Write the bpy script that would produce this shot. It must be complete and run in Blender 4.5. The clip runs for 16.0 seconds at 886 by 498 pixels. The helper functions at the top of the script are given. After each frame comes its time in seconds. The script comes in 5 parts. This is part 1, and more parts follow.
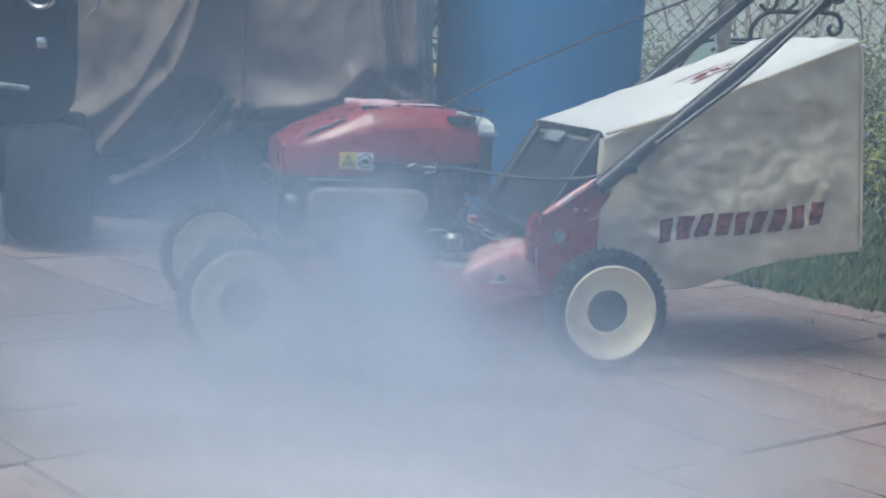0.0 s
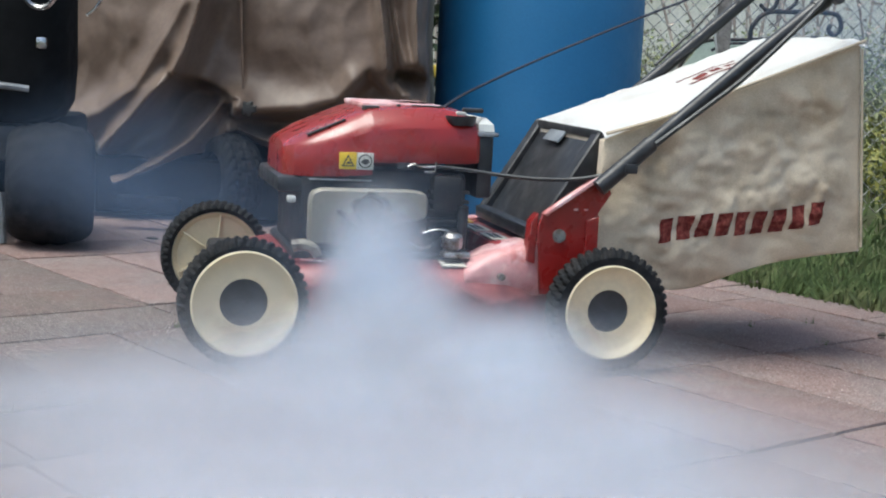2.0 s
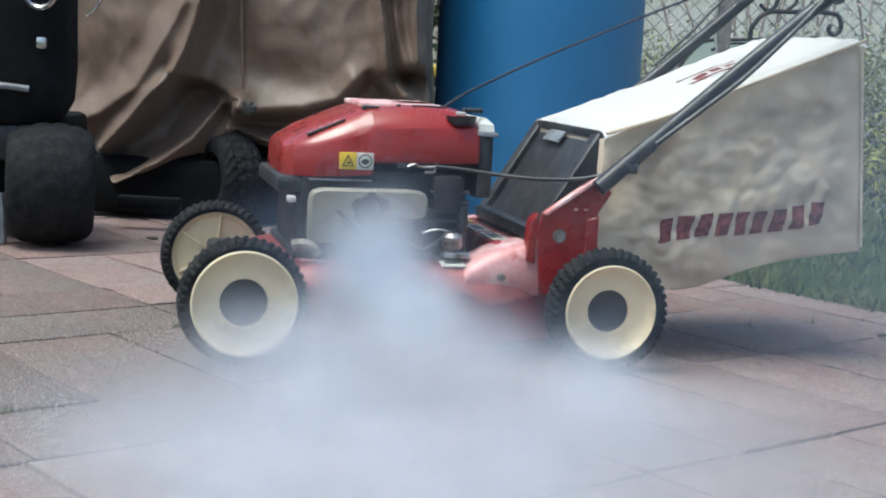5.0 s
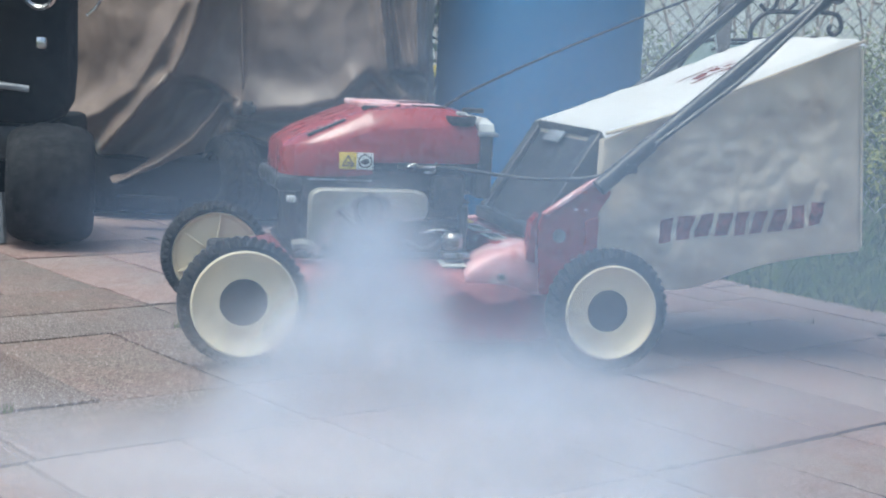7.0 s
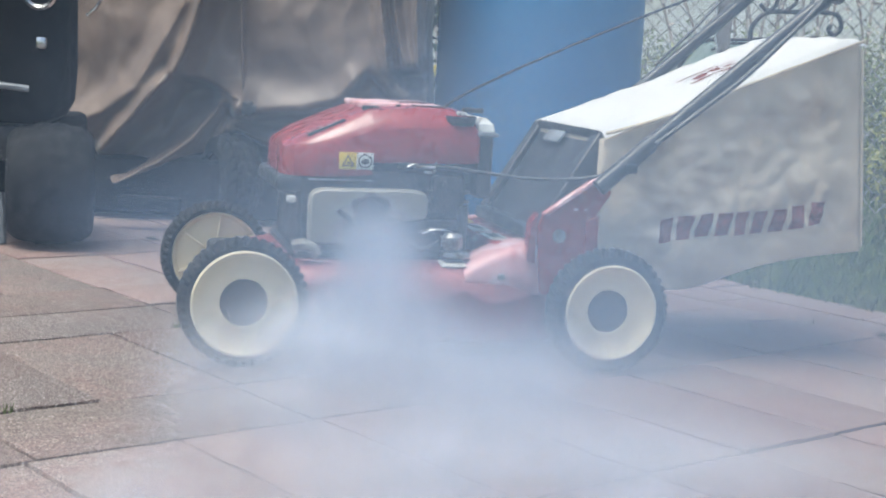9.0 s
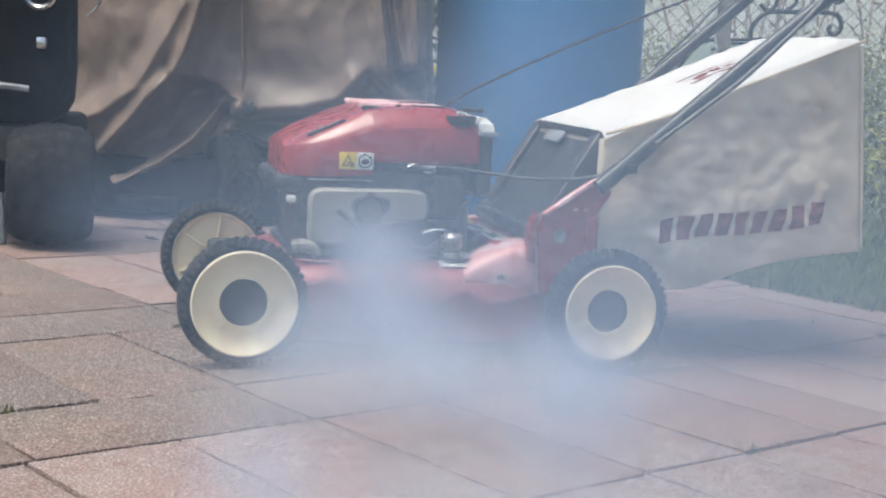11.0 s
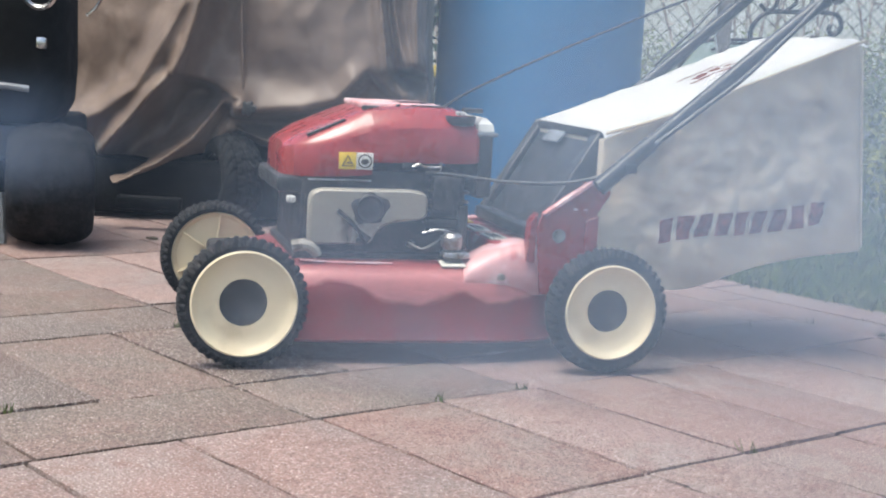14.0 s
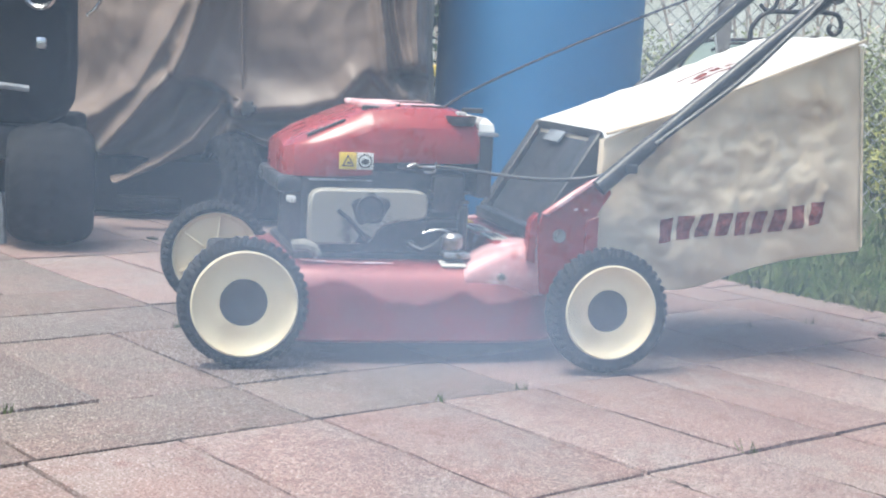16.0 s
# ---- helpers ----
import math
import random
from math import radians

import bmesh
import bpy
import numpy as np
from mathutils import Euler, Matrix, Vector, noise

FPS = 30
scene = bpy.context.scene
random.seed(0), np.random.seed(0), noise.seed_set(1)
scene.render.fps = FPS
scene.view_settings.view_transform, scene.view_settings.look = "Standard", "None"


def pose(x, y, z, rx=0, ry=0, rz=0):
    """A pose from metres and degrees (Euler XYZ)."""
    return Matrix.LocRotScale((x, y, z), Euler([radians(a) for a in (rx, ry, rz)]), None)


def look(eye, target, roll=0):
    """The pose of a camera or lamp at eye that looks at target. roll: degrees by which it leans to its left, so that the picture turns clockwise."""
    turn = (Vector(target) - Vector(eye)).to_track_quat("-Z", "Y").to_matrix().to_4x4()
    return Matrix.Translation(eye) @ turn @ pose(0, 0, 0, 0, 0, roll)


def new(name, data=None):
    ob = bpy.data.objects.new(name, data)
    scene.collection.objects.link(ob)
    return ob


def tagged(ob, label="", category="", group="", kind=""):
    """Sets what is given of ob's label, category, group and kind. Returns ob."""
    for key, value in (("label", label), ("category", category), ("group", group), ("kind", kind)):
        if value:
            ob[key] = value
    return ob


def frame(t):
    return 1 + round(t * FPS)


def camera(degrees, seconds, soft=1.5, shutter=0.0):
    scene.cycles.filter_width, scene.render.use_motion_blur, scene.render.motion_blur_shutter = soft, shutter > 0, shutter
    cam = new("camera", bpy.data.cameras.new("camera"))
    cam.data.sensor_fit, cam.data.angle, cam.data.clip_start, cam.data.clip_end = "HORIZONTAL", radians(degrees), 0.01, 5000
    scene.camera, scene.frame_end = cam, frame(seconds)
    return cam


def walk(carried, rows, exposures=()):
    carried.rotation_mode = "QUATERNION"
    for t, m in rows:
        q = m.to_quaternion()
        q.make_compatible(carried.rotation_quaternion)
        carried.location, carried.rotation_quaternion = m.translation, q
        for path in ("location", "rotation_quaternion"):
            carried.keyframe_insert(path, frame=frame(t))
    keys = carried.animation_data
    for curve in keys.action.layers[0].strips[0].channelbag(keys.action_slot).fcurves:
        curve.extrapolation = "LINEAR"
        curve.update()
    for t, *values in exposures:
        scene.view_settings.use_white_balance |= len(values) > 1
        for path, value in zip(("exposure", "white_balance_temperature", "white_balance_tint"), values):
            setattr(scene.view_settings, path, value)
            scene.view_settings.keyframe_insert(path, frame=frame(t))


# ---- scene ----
cam = camera(34.65, 16.0, soft=2.0)
EYE = (0.0, 0.0, 0.499)
VIEW = look(EYE, (0.0, 10.0, 0.499 - 10.0 * math.tan(radians(7.8))), 3.07)
walk(cam, [(0.0, VIEW), (16.0, VIEW)], exposures=[(0.0, 0.40, 6000, -2), (1.0, 0.52, 6050, 0), (1.6, 0.52, 6150, 2), (3.5, 0.52, 6100, 0), (7.0, 0.74, 6050, -1), (9.0, 0.86, 6400, 2), (12.5, 0.80, 6750, 5), (14.5, 1.08, 6550, 5), (16.0, 1.24, 6500, 3)])

# ---- light ----
scene.cycles.transparent_max_bounces = 300
SUN_ELEVATION, SUN_TURN = radians(70), radians(-118)
world = bpy.data.worlds.new("sky")
scene.world = world
world.use_nodes = True
sky = world.node_tree.nodes.new("ShaderNodeTexSky")
sky.sky_type, sky.sun_disc = "NISHITA", False
sky.sun_elevation, sky.sun_rotation = SUN_ELEVATION, SUN_TURN
sky.air_density, sky.dust_density = 1.0, 4.0
world.node_tree.links.new(sky.outputs[0], world.node_tree.nodes["Background"].inputs[0])
world.node_tree.nodes["Background"].inputs[1].default_value = 0.15
sun = new("sun", bpy.data.lights.new("sun", "SUN"))
sun.data.energy, sun.data.angle, sun.data.color = 2.0, radians(30), (1.0, 0.97, 0.93)
sun_way = Vector((math.sin(SUN_TURN) * math.cos(SUN_ELEVATION), math.cos(SUN_TURN) * math.cos(SUN_ELEVATION), math.sin(SUN_ELEVATION)))
sun.matrix_world = look(sun_way * 30, (0, 0, 0))


# ---- materials ----
def material(name, color, rough=0.6, metal=0.0, spots=None, spot_scale=20.0, spot_at=(0.45, 0.65), grain=0.15, grain_scale=120.0,
             bump=0.1, bump_scale=150.0, coat=0.0, vary=0.0, sheen=0.0, second=None, second_scale=5.0, second_at=(0.4, 0.7), bleach=None, fleck=None, dent=0.0, dent_scale=12.0):
    """Principled surface: base colour with fine grain, larger stains, fine relief, and a change from piece to piece."""
    m = bpy.data.materials.new(name)
    m.use_nodes = True
    nt = m.node_tree
    b = nt.nodes["Principled BSDF"]
    link = nt.links.new
    at = nt.nodes.new("ShaderNodeTexCoord").outputs["Object"]
    if vary:  # each piece takes its grain from another place
        far = nt.nodes.new("ShaderNodeVectorMath")
        far.operation = "SCALE"
        far.inputs[0].default_value = (31.0, 17.0, 23.0)
        link(nt.nodes.new("ShaderNodeObjectInfo").outputs["Random"], far.inputs["Scale"])
        moved = nt.nodes.new("ShaderNodeVectorMath")
        link(at, moved.inputs[0])
        link(far.outputs[0], moved.inputs[1])
        at = moved.outputs[0]

    def noise_of(scale, detail=4.0):
        n = nt.nodes.new("ShaderNodeTexNoise")
        n.inputs["Scale"].default_value, n.inputs["Detail"].default_value = scale, detail
        link(at, n.inputs["Vector"])
        return n.outputs["Fac"]

    def mixed(fac, a, c, mode="MIX"):
        x = nt.nodes.new("ShaderNodeMix")
        x.data_type, x.blend_type = "RGBA", mode
        for value, slot in ((fac, 0), (a, 6), (c, 7)):
            if isinstance(value, (float, int)):
                x.inputs[slot].default_value = value
            elif isinstance(value, tuple):
                x.inputs[slot].default_value = (*value, 1)
            else:
                link(value, x.inputs[slot])
        return x.outputs[2]

    def ramped(value, lo, hi, to_lo=0.0, to_hi=1.0):
        r = nt.nodes.new("ShaderNodeMapRange")
        r.inputs[1].default_value, r.inputs[2].default_value, r.inputs[3].default_value, r.inputs[4].default_value = lo, hi, to_lo, to_hi
        link(value, r.inputs[0])
        return r.outputs[0]

    tone = color
    if second:
        tone = mixed(ramped(noise_of(second_scale, 5.0), *second_at), tone, second)
    if spots:
        tone = mixed(ramped(noise_of(spot_scale, 6.0), *spot_at), tone, spots)
    if fleck:  # scattered light grains of the aggregate
        tone = mixed(ramped(noise_of(300.0, 1.0), 0.60, 0.68, 0.0, 0.5), tone, fleck)
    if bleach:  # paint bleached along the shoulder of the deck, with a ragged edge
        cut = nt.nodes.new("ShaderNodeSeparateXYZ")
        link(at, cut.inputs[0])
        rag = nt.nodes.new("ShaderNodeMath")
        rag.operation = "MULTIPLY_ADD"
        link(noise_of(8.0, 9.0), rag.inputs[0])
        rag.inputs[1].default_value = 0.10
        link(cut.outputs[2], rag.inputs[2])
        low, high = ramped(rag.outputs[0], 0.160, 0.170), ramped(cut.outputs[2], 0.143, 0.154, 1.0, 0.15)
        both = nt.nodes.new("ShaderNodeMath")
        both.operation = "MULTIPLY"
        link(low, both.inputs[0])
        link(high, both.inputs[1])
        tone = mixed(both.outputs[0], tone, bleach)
    if vary:
        info = nt.nodes.new("ShaderNodeObjectInfo")
        h = nt.nodes.new("ShaderNodeHueSaturation")
        link(ramped(info.outputs["Random"], 0, 1, 1 - vary, 1 + vary), h.inputs["Value"])
        link(ramped(info.outputs["Random"], 0, 1, 1 + vary, 1 - vary), h.inputs["Saturation"])
        if isinstance(tone, tuple):
            h.inputs["Color"].default_value = (*tone, 1)
        else:
            link(tone, h.inputs["Color"])
        tone = h.outputs[0]
    if grain:
        g = ramped(noise_of(grain_scale, 3.0), 0.3, 0.7, 1 - grain, 1 + grain)
        hs = nt.nodes.new("ShaderNodeHueSaturation")
        link(g, hs.inputs["Value"])
        if isinstance(tone, tuple):
            hs.inputs["Color"].default_value = (*tone, 1)
        else:
            link(tone, hs.inputs["Color"])
        tone = hs.outputs[0]
    if isinstance(tone, tuple):
        b.inputs["Base Color"].default_value = (*tone, 1)
    else:
        link(tone, b.inputs["Base Color"])
    link(ramped(noise_of(grain_scale * 0.3), 0.3, 0.7, max(0.02, rough - 0.08), min(1.0, rough + 0.08)), b.inputs["Roughness"])
    b.inputs["Metallic"].default_value = metal
    b.inputs["Specular IOR Level"].default_value = 0.5 if rough < 0.8 else 0.2
    b.inputs["Coat Weight"].default_value = coat
    b.inputs["Sheen Weight"].default_value = sheen
    if bump:
        bu = nt.nodes.new("ShaderNodeBump")
        bu.inputs["Strength"].default_value, bu.inputs["Distance"].default_value = bump, 0.004
        link(noise_of(bump_scale, 5.0), bu.inputs["Height"])
        if dent:
            de = nt.nodes.new("ShaderNodeBump")
            de.inputs["Strength"].default_value, de.inputs["Distance"].default_value = 1.0, dent
            fold = nt.nodes.new("ShaderNodeTexNoise")
            fold.noise_type, fold.normalize = "RIDGED_MULTIFRACTAL", True
            fold.inputs["Scale"].default_value, fold.inputs["Detail"].default_value, fold.inputs["Distortion"].default_value = dent_scale, 2.0, 0.8
            link(at, fold.inputs["Vector"])
            link(fold.outputs["Fac"], de.inputs["Height"])
            link(de.outputs[0], bu.inputs["Normal"])
        link(bu.outputs[0], b.inputs["Normal"])
    return m


RED = material("red_paint", (0.27, 0.014, 0.012), 0.3, coat=0.25, spots=(0.22, 0.016, 0.015), spot_scale=14, grain=0.06, bump=0.02)
RED_WORN = material("worn_red_paint", (0.36, 0.022, 0.02), 0.38, spots=(0.50, 0.20, 0.19), spot_scale=16, spot_at=(0.52, 0.6), second=(0.25, 0.04, 0.035), second_scale=7, grain=0.1, bump=0.05)
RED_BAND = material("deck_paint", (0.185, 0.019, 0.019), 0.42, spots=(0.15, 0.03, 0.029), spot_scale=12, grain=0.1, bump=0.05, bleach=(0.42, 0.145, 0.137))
# bleached paint tone, also used for the painted deck highlight and shroud glare
RED_FADED_GLARE = material("bleached_and_glare_red", (0.64, 0.34, 0.33), 0.4, spots=(0.76, 0.58, 0.56), spot_scale=26, second=(0.42, 0.10, 0.09), second_scale=14, second_at=(0.5, 0.7), grain=0.08, bump=0.04)
BLACK = material("black_plastic", (0.018, 0.019, 0.021), 0.42, spots=(0.04, 0.04, 0.042), spot_scale=25, grain=0.15, bump=0.06)
SOOT = material("sooty_black_metal", (0.013, 0.013, 0.014), 0.6, spots=(0.035, 0.03, 0.028), spot_scale=40, grain=0.3, bump=0.2, bump_scale=60)
RUBBER = material("dusty_tyre_rubber", (0.011, 0.012, 0.0135), 0.85, spots=(0.026, 0.025, 0.025), spot_scale=45, grain=0.25, bump=0.15)
CREAM = material("cream_plastic_rim", (0.74, 0.63, 0.42), 0.45, spots=(0.52, 0.41, 0.26), spot_scale=22, spot_at=(0.58, 0.8), grain=0.05, bump=0.03)
TANK = material("aged_cream_metal", (0.28, 0.255, 0.205), 0.5, spots=(0.10, 0.085, 0.07), spot_scale=24, spot_at=(0.58, 0.68), grain=0.1, bump=0.06)
STEEL = material("dull_steel", (0.42, 0.42, 0.42), 0.4, metal=0.85, spots=(0.2, 0.17, 0.14), spot_scale=60, grain=0.1, bump=0.05)
# grey that carries the shade and haze inside the hub hole
HUB_SHADE = material("shaded_hub_grey", (0.055, 0.06, 0.066), 0.6, spots=(0.04, 0.042, 0.046), grain=0.12, bump=0.05)
GREY = material("grey_plastic", (0.22, 0.235, 0.25), 0.45, spots=(0.14, 0.15, 0.16), grain=0.1, bump=0.04)
PALE = material("pale_plastic", (0.60, 0.60, 0.56), 0.4, spots=(0.45, 0.43, 0.38), grain=0.05, bump=0.03)
CANVAS = material("stained_tan_canvas", (0.59, 0.485, 0.345), 0.92, spots=(0.34, 0.26, 0.175), spot_scale=10, spot_at=(0.47, 0.75), second=(0.65, 0.555, 0.42), second_scale=6, grain=0.12, grain_scale=500, bump=0.3, bump_scale=600, sheen=0.2, dent=0.03, dent_scale=5.5)
# canvas whitened in its base colour for the sun glare on the bag top
CANVAS_SUNLIT = material("sunlit_white_canvas", (0.86, 0.85, 0.82), 0.9, spots=(0.74, 0.71, 0.65), spot_scale=12, spot_at=(0.58, 0.85), grain=0.06, grain_scale=500, bump=0.2, bump_scale=600)
PRINT = material("faded_dark_red_print", (0.125, 0.022, 0.018), 0.9, spots=(0.25, 0.07, 0.055), spot_scale=120, grain=0.25, grain_scale=400, bump=0.2, bump_scale=600)
YELLOW = material("yellow_label", (0.72, 0.50, 0.03), 0.4, spots=(0.6, 0.45, 0.1), grain=0.04, bump=0.0)
WHITE = material("off_white_label", (0.62, 0.60, 0.52), 0.45, spots=(0.5, 0.47, 0.38), grain=0.05, bump=0.0)
INK = material("black_print", (0.03, 0.03, 0.028), 0.5, grain=0.1, bump=0.0)
TARP = material("brown_vinyl_cover", (0.145, 0.098, 0.069), 0.5, spots=(0.176, 0.124, 0.091), spot_scale=5, second=(0.11, 0.072, 0.05), second_scale=3, grain=0.1, grain_scale=60, bump=0.3, bump_scale=22, sheen=0.1, dent=0.012, dent_scale=3.4)
SEAM = material("brown_seam_tape", (0.105, 0.068, 0.048), 0.6, spots=(0.14, 0.09, 0.06), grain=0.15, bump=0.1)
BLUE = material("blue_plastic_drum", (0.024, 0.165, 0.36), 0.45, spots=(0.03, 0.18, 0.385), spot_scale=5, second=(0.022, 0.14, 0.31), second_scale=2.5, grain=0.04, bump=0.03, bump_scale=30)
OLD_RUBBER = material("black_tyre_rubber", (0.011, 0.012, 0.0135), 0.85, spots=(0.02, 0.02, 0.021), spot_scale=30, grain=0.2, bump=0.1)
TRACTOR = material("dark_tractor_paint", (0.004, 0.0045, 0.005), 0.9, spots=(0.008, 0.009, 0.01), spot_scale=8, grain=0.1, bump=0.06, bump_scale=20)
CHROME = material("dull_chrome", (0.5, 0.51, 0.52), 0.25, metal=1.0, spots=(0.25, 0.25, 0.25), grain=0.08, bump=0.03)
GALV = material("galvanised_steel", (0.25, 0.255, 0.26), 0.6, metal=0.0, spots=(0.24, 0.24, 0.24), spot_scale=30, grain=0.12, bump=0.05)
IRON = material("black_wrought_iron", (0.02, 0.021, 0.023), 0.5, metal=0.3, spots=(0.05, 0.035, 0.03), spot_scale=40, grain=0.2, bump=0.1)
POST = material("weathered_post", (0.30, 0.27, 0.24), 0.85, spots=(0.20, 0.175, 0.15), spot_scale=30, grain=0.25, bump=0.2)
GLASSY = material("pale_green_plastic", (0.60, 0.70, 0.62), 0.3, spots=(0.52, 0.61, 0.54), spot_scale=6, grain=0.05, bump=0.02)
PAVER = material("faded_red_concrete", (0.215, 0.148, 0.132), 0.88, spots=(0.19, 0.125, 0.11), spot_scale=26, spot_at=(0.5, 0.7), second=(0.21, 0.165, 0.15), second_scale=5, second_at=(0.42, 0.62), grain=0.38, grain_scale=260, bump=0.8, bump_scale=240, vary=0.07, fleck=(0.5, 0.44, 0.40))
PAVER_OLD = material("weathered_grey_concrete", (0.125, 0.102, 0.092), 0.9, spots=(0.18, 0.152, 0.14), spot_scale=120, spot_at=(0.5, 0.65), second=(0.15, 0.105, 0.092), second_scale=5, grain=0.45, grain_scale=300, bump=0.9, bump_scale=260, vary=0.08, fleck=(0.42, 0.39, 0.36))
PAVER_DULL = material("dull_red_concrete", (0.168, 0.122, 0.108), 0.88, spots=(0.145, 0.115, 0.10), spot_scale=30, spot_at=(0.45, 0.65), second=(0.15, 0.125, 0.112), second_scale=6, second_at=(0.4, 0.62), grain=0.42, grain_scale=280, bump=0.85, bump_scale=250, vary=0.08, fleck=(0.46, 0.41, 0.37))
JOINT = material("dirt_in_joints", (0.10, 0.083, 0.068), 0.95, spots=(0.06, 0.065, 0.03), spot_scale=9, grain=0.4, grain_scale=200, bump=0.6)
SOIL = material("lawn_soil", (0.07, 0.085, 0.035), 0.95, spots=(0.09, 0.075, 0.045), spot_scale=3, grain=0.4, grain_scale=90, bump=0.8, bump_scale=40)
GRASS = material("lawn_grass", (0.075, 0.108, 0.038), 0.8, spots=(0.12, 0.135, 0.06), spot_scale=6, grain=0.3, grain_scale=40, bump=0.0)
LEAF = material("shrub_leaves", (0.20, 0.23, 0.10), 0.6, spots=(0.36, 0.35, 0.19), spot_scale=5, grain=0.35, grain_scale=30, bump=0.0)
LEAF_DARK = material("evergreen_leaves", (0.028, 0.05, 0.022), 0.6, spots=(0.06, 0.08, 0.03), spot_scale=5, grain=0.35, grain_scale=30, bump=0.0)
LEAF_YELLOW = material("yellow_green_leaves", (0.22, 0.21, 0.04), 0.6, spots=(0.12, 0.14, 0.04), spot_scale=9, grain=0.3, grain_scale=30, bump=0.0)
TWIG = material("bare_twigs", (0.50, 0.42, 0.36), 0.9, spots=(0.30, 0.24, 0.20), spot_scale=8, grain=0.3, bump=0.0)
STUCCO = material("pale_render", (0.88, 0.85, 0.76), 0.9, spots=(0.74, 0.72, 0.62), spot_scale=2, second=(0.70, 0.67, 0.56), second_scale=0.8, grain=0.1, grain_scale=20, bump=0.2)
WIRE = material("dull_wire", (0.36, 0.355, 0.34), 0.6, metal=0.1, spots=(0.08, 0.07, 0.06), grain=0.15, bump=0.0)
ROPE = material("dark_starter_rope", (0.03, 0.035, 0.05), 0.8, spots=(0.06, 0.065, 0.08), spot_scale=300, grain=0.2, bump=0.2, bump_scale=900)


def smoke_material(name, thickness, cloudy, tone):
    """Thin smoke: lit haze that thins out from the middle of its puff to its rim, broken by wisps."""
    m = bpy.data.materials.new(name)
    m.use_nodes = True
    nt = m.node_tree
    nt.nodes.remove(nt.nodes["Principled BSDF"])
    link = nt.links.new
    tc = nt.nodes.new("ShaderNodeTexCoord")
    off = nt.nodes.new("ShaderNodeVectorMath")
    off.operation = "SUBTRACT"
    off.inputs[1].default_value = (0.5, 0.5, 0.5)
    link(tc.outputs["Generated"], off.inputs[0])
    flat = nt.nodes.new("ShaderNodeVectorMath")
    flat.operation = "MULTIPLY"
    flat.inputs[1].default_value = (2.0, 0.0, 2.0)
    link(off.outputs[0], flat.inputs[0])
    size = nt.nodes.new("ShaderNodeVectorMath")
    size.operation = "LENGTH"
    link(flat.outputs[0], size.inputs[0])
    fade = nt.nodes.new("ShaderNodeMapRange")
    fade.interpolation_type = "SMOOTHERSTEP"
    fade.inputs[1].default_value, fade.inputs[2].default_value, fade.inputs[3].default_value, fade.inputs[4].default_value = 0.82, 0.0, 0.0, thickness
    link(size.outputs["Value"], fade.inputs[0])
    n = nt.nodes.new("ShaderNodeTexNoise")
    n.inputs["Scale"].default_value, n.inputs["Detail"].default_value, n.inputs["Distortion"].default_value = cloudy, 2.0, 0.2
    link(tc.outputs["Object"], n.inputs["Vector"])
    wisps = nt.nodes.new("ShaderNodeMapRange")
    wisps.interpolation_type = "SMOOTHSTEP"
    wisps.inputs[1].default_value, wisps.inputs[2].default_value, wisps.inputs[3].default_value, wisps.inputs[4].default_value = 0.26, 0.72, 0.3, 1.15
    link(n.outputs["Fac"], wisps.inputs[0])
    dens = nt.nodes.new("ShaderNodeMath")
    dens.operation = "MULTIPLY"
    link(fade.outputs[0], dens.inputs[0])
    link(wisps.outputs[0], dens.inputs[1])
    lit, glow = nt.nodes.new("ShaderNodeBsdfDiffuse"), nt.nodes.new("ShaderNodeBsdfTranslucent")
    for s in (lit, glow):
        s.inputs["Color"].default_value = (*tone, 1)
    body = nt.nodes.new("ShaderNodeMixShader")
    body.inputs[0].default_value = 0.5
    link(lit.outputs[0], body.inputs[1])
    link(glow.outputs[0], body.inputs[2])
    mix, clear = nt.nodes.new("ShaderNodeMixShader"), nt.nodes.new("ShaderNodeBsdfTransparent")
    link(dens.outputs[0], mix.inputs[0])
    link(clear.outputs[0], mix.inputs[1])
    link(body.outputs[0], mix.inputs[2])
    link(mix.outputs[0], nt.nodes["Material Output"].inputs[0])
    return m


SMOKE_JET = smoke_material("dense_exhaust_smoke", 0.19, 6.0, (0.86, 0.905, 0.955))
SMOKE_THIN = smoke_material("thinning_exhaust_smoke", 0.12, 4.5, (0.72, 0.82, 0.94))
SMOKE_BANK = smoke_material("spreading_smoke", 0.23, 3.4, (0.85, 0.86, 0.885))
SMOKE_HAZE = smoke_material("thin_smoke_haze", 0.105, 1.6, (0.52, 0.65, 0.80))
SMOKE_LOW = smoke_material("lingering_smoke", 0.09, 4.0, (0.40, 0.49, 0.62))
SMOKE_WISP = smoke_material("loose_smoke", 0.09, 3.0, (0.40, 0.56, 0.80))


# ---- mesh helpers ----
def finish(bm, name, mat, smooth=35):
    bmesh.ops.recalc_face_normals(bm, faces=bm.faces)
    me = bpy.data.meshes.new(name)
    bm.to_mesh(me)
    bm.free()
    me.materials.append(mat)
    if smooth:
        me.shade_smooth()
        me.set_sharp_from_angle(angle=radians(smooth))
    return me


def part(name, bm, mat, parent, label="", smooth=35):
    ob = new(name, finish(bm, name, mat, smooth))
    ob.parent = parent
    return tagged(ob, label)


def thing(name, bm, mat, label, category, group="", kind="", smooth=35, at=None):
    ob = new(name, finish(bm, name, mat, smooth))
    if at is not None:
        ob.matrix_basis = at
    return tagged(ob, label, category, group, kind)


def base(name, label, category, at=None, group="", kind=""):
    ob = new(name)
    if at is not None:
        ob.matrix_basis = at
    return tagged(ob, label, category, group, kind)


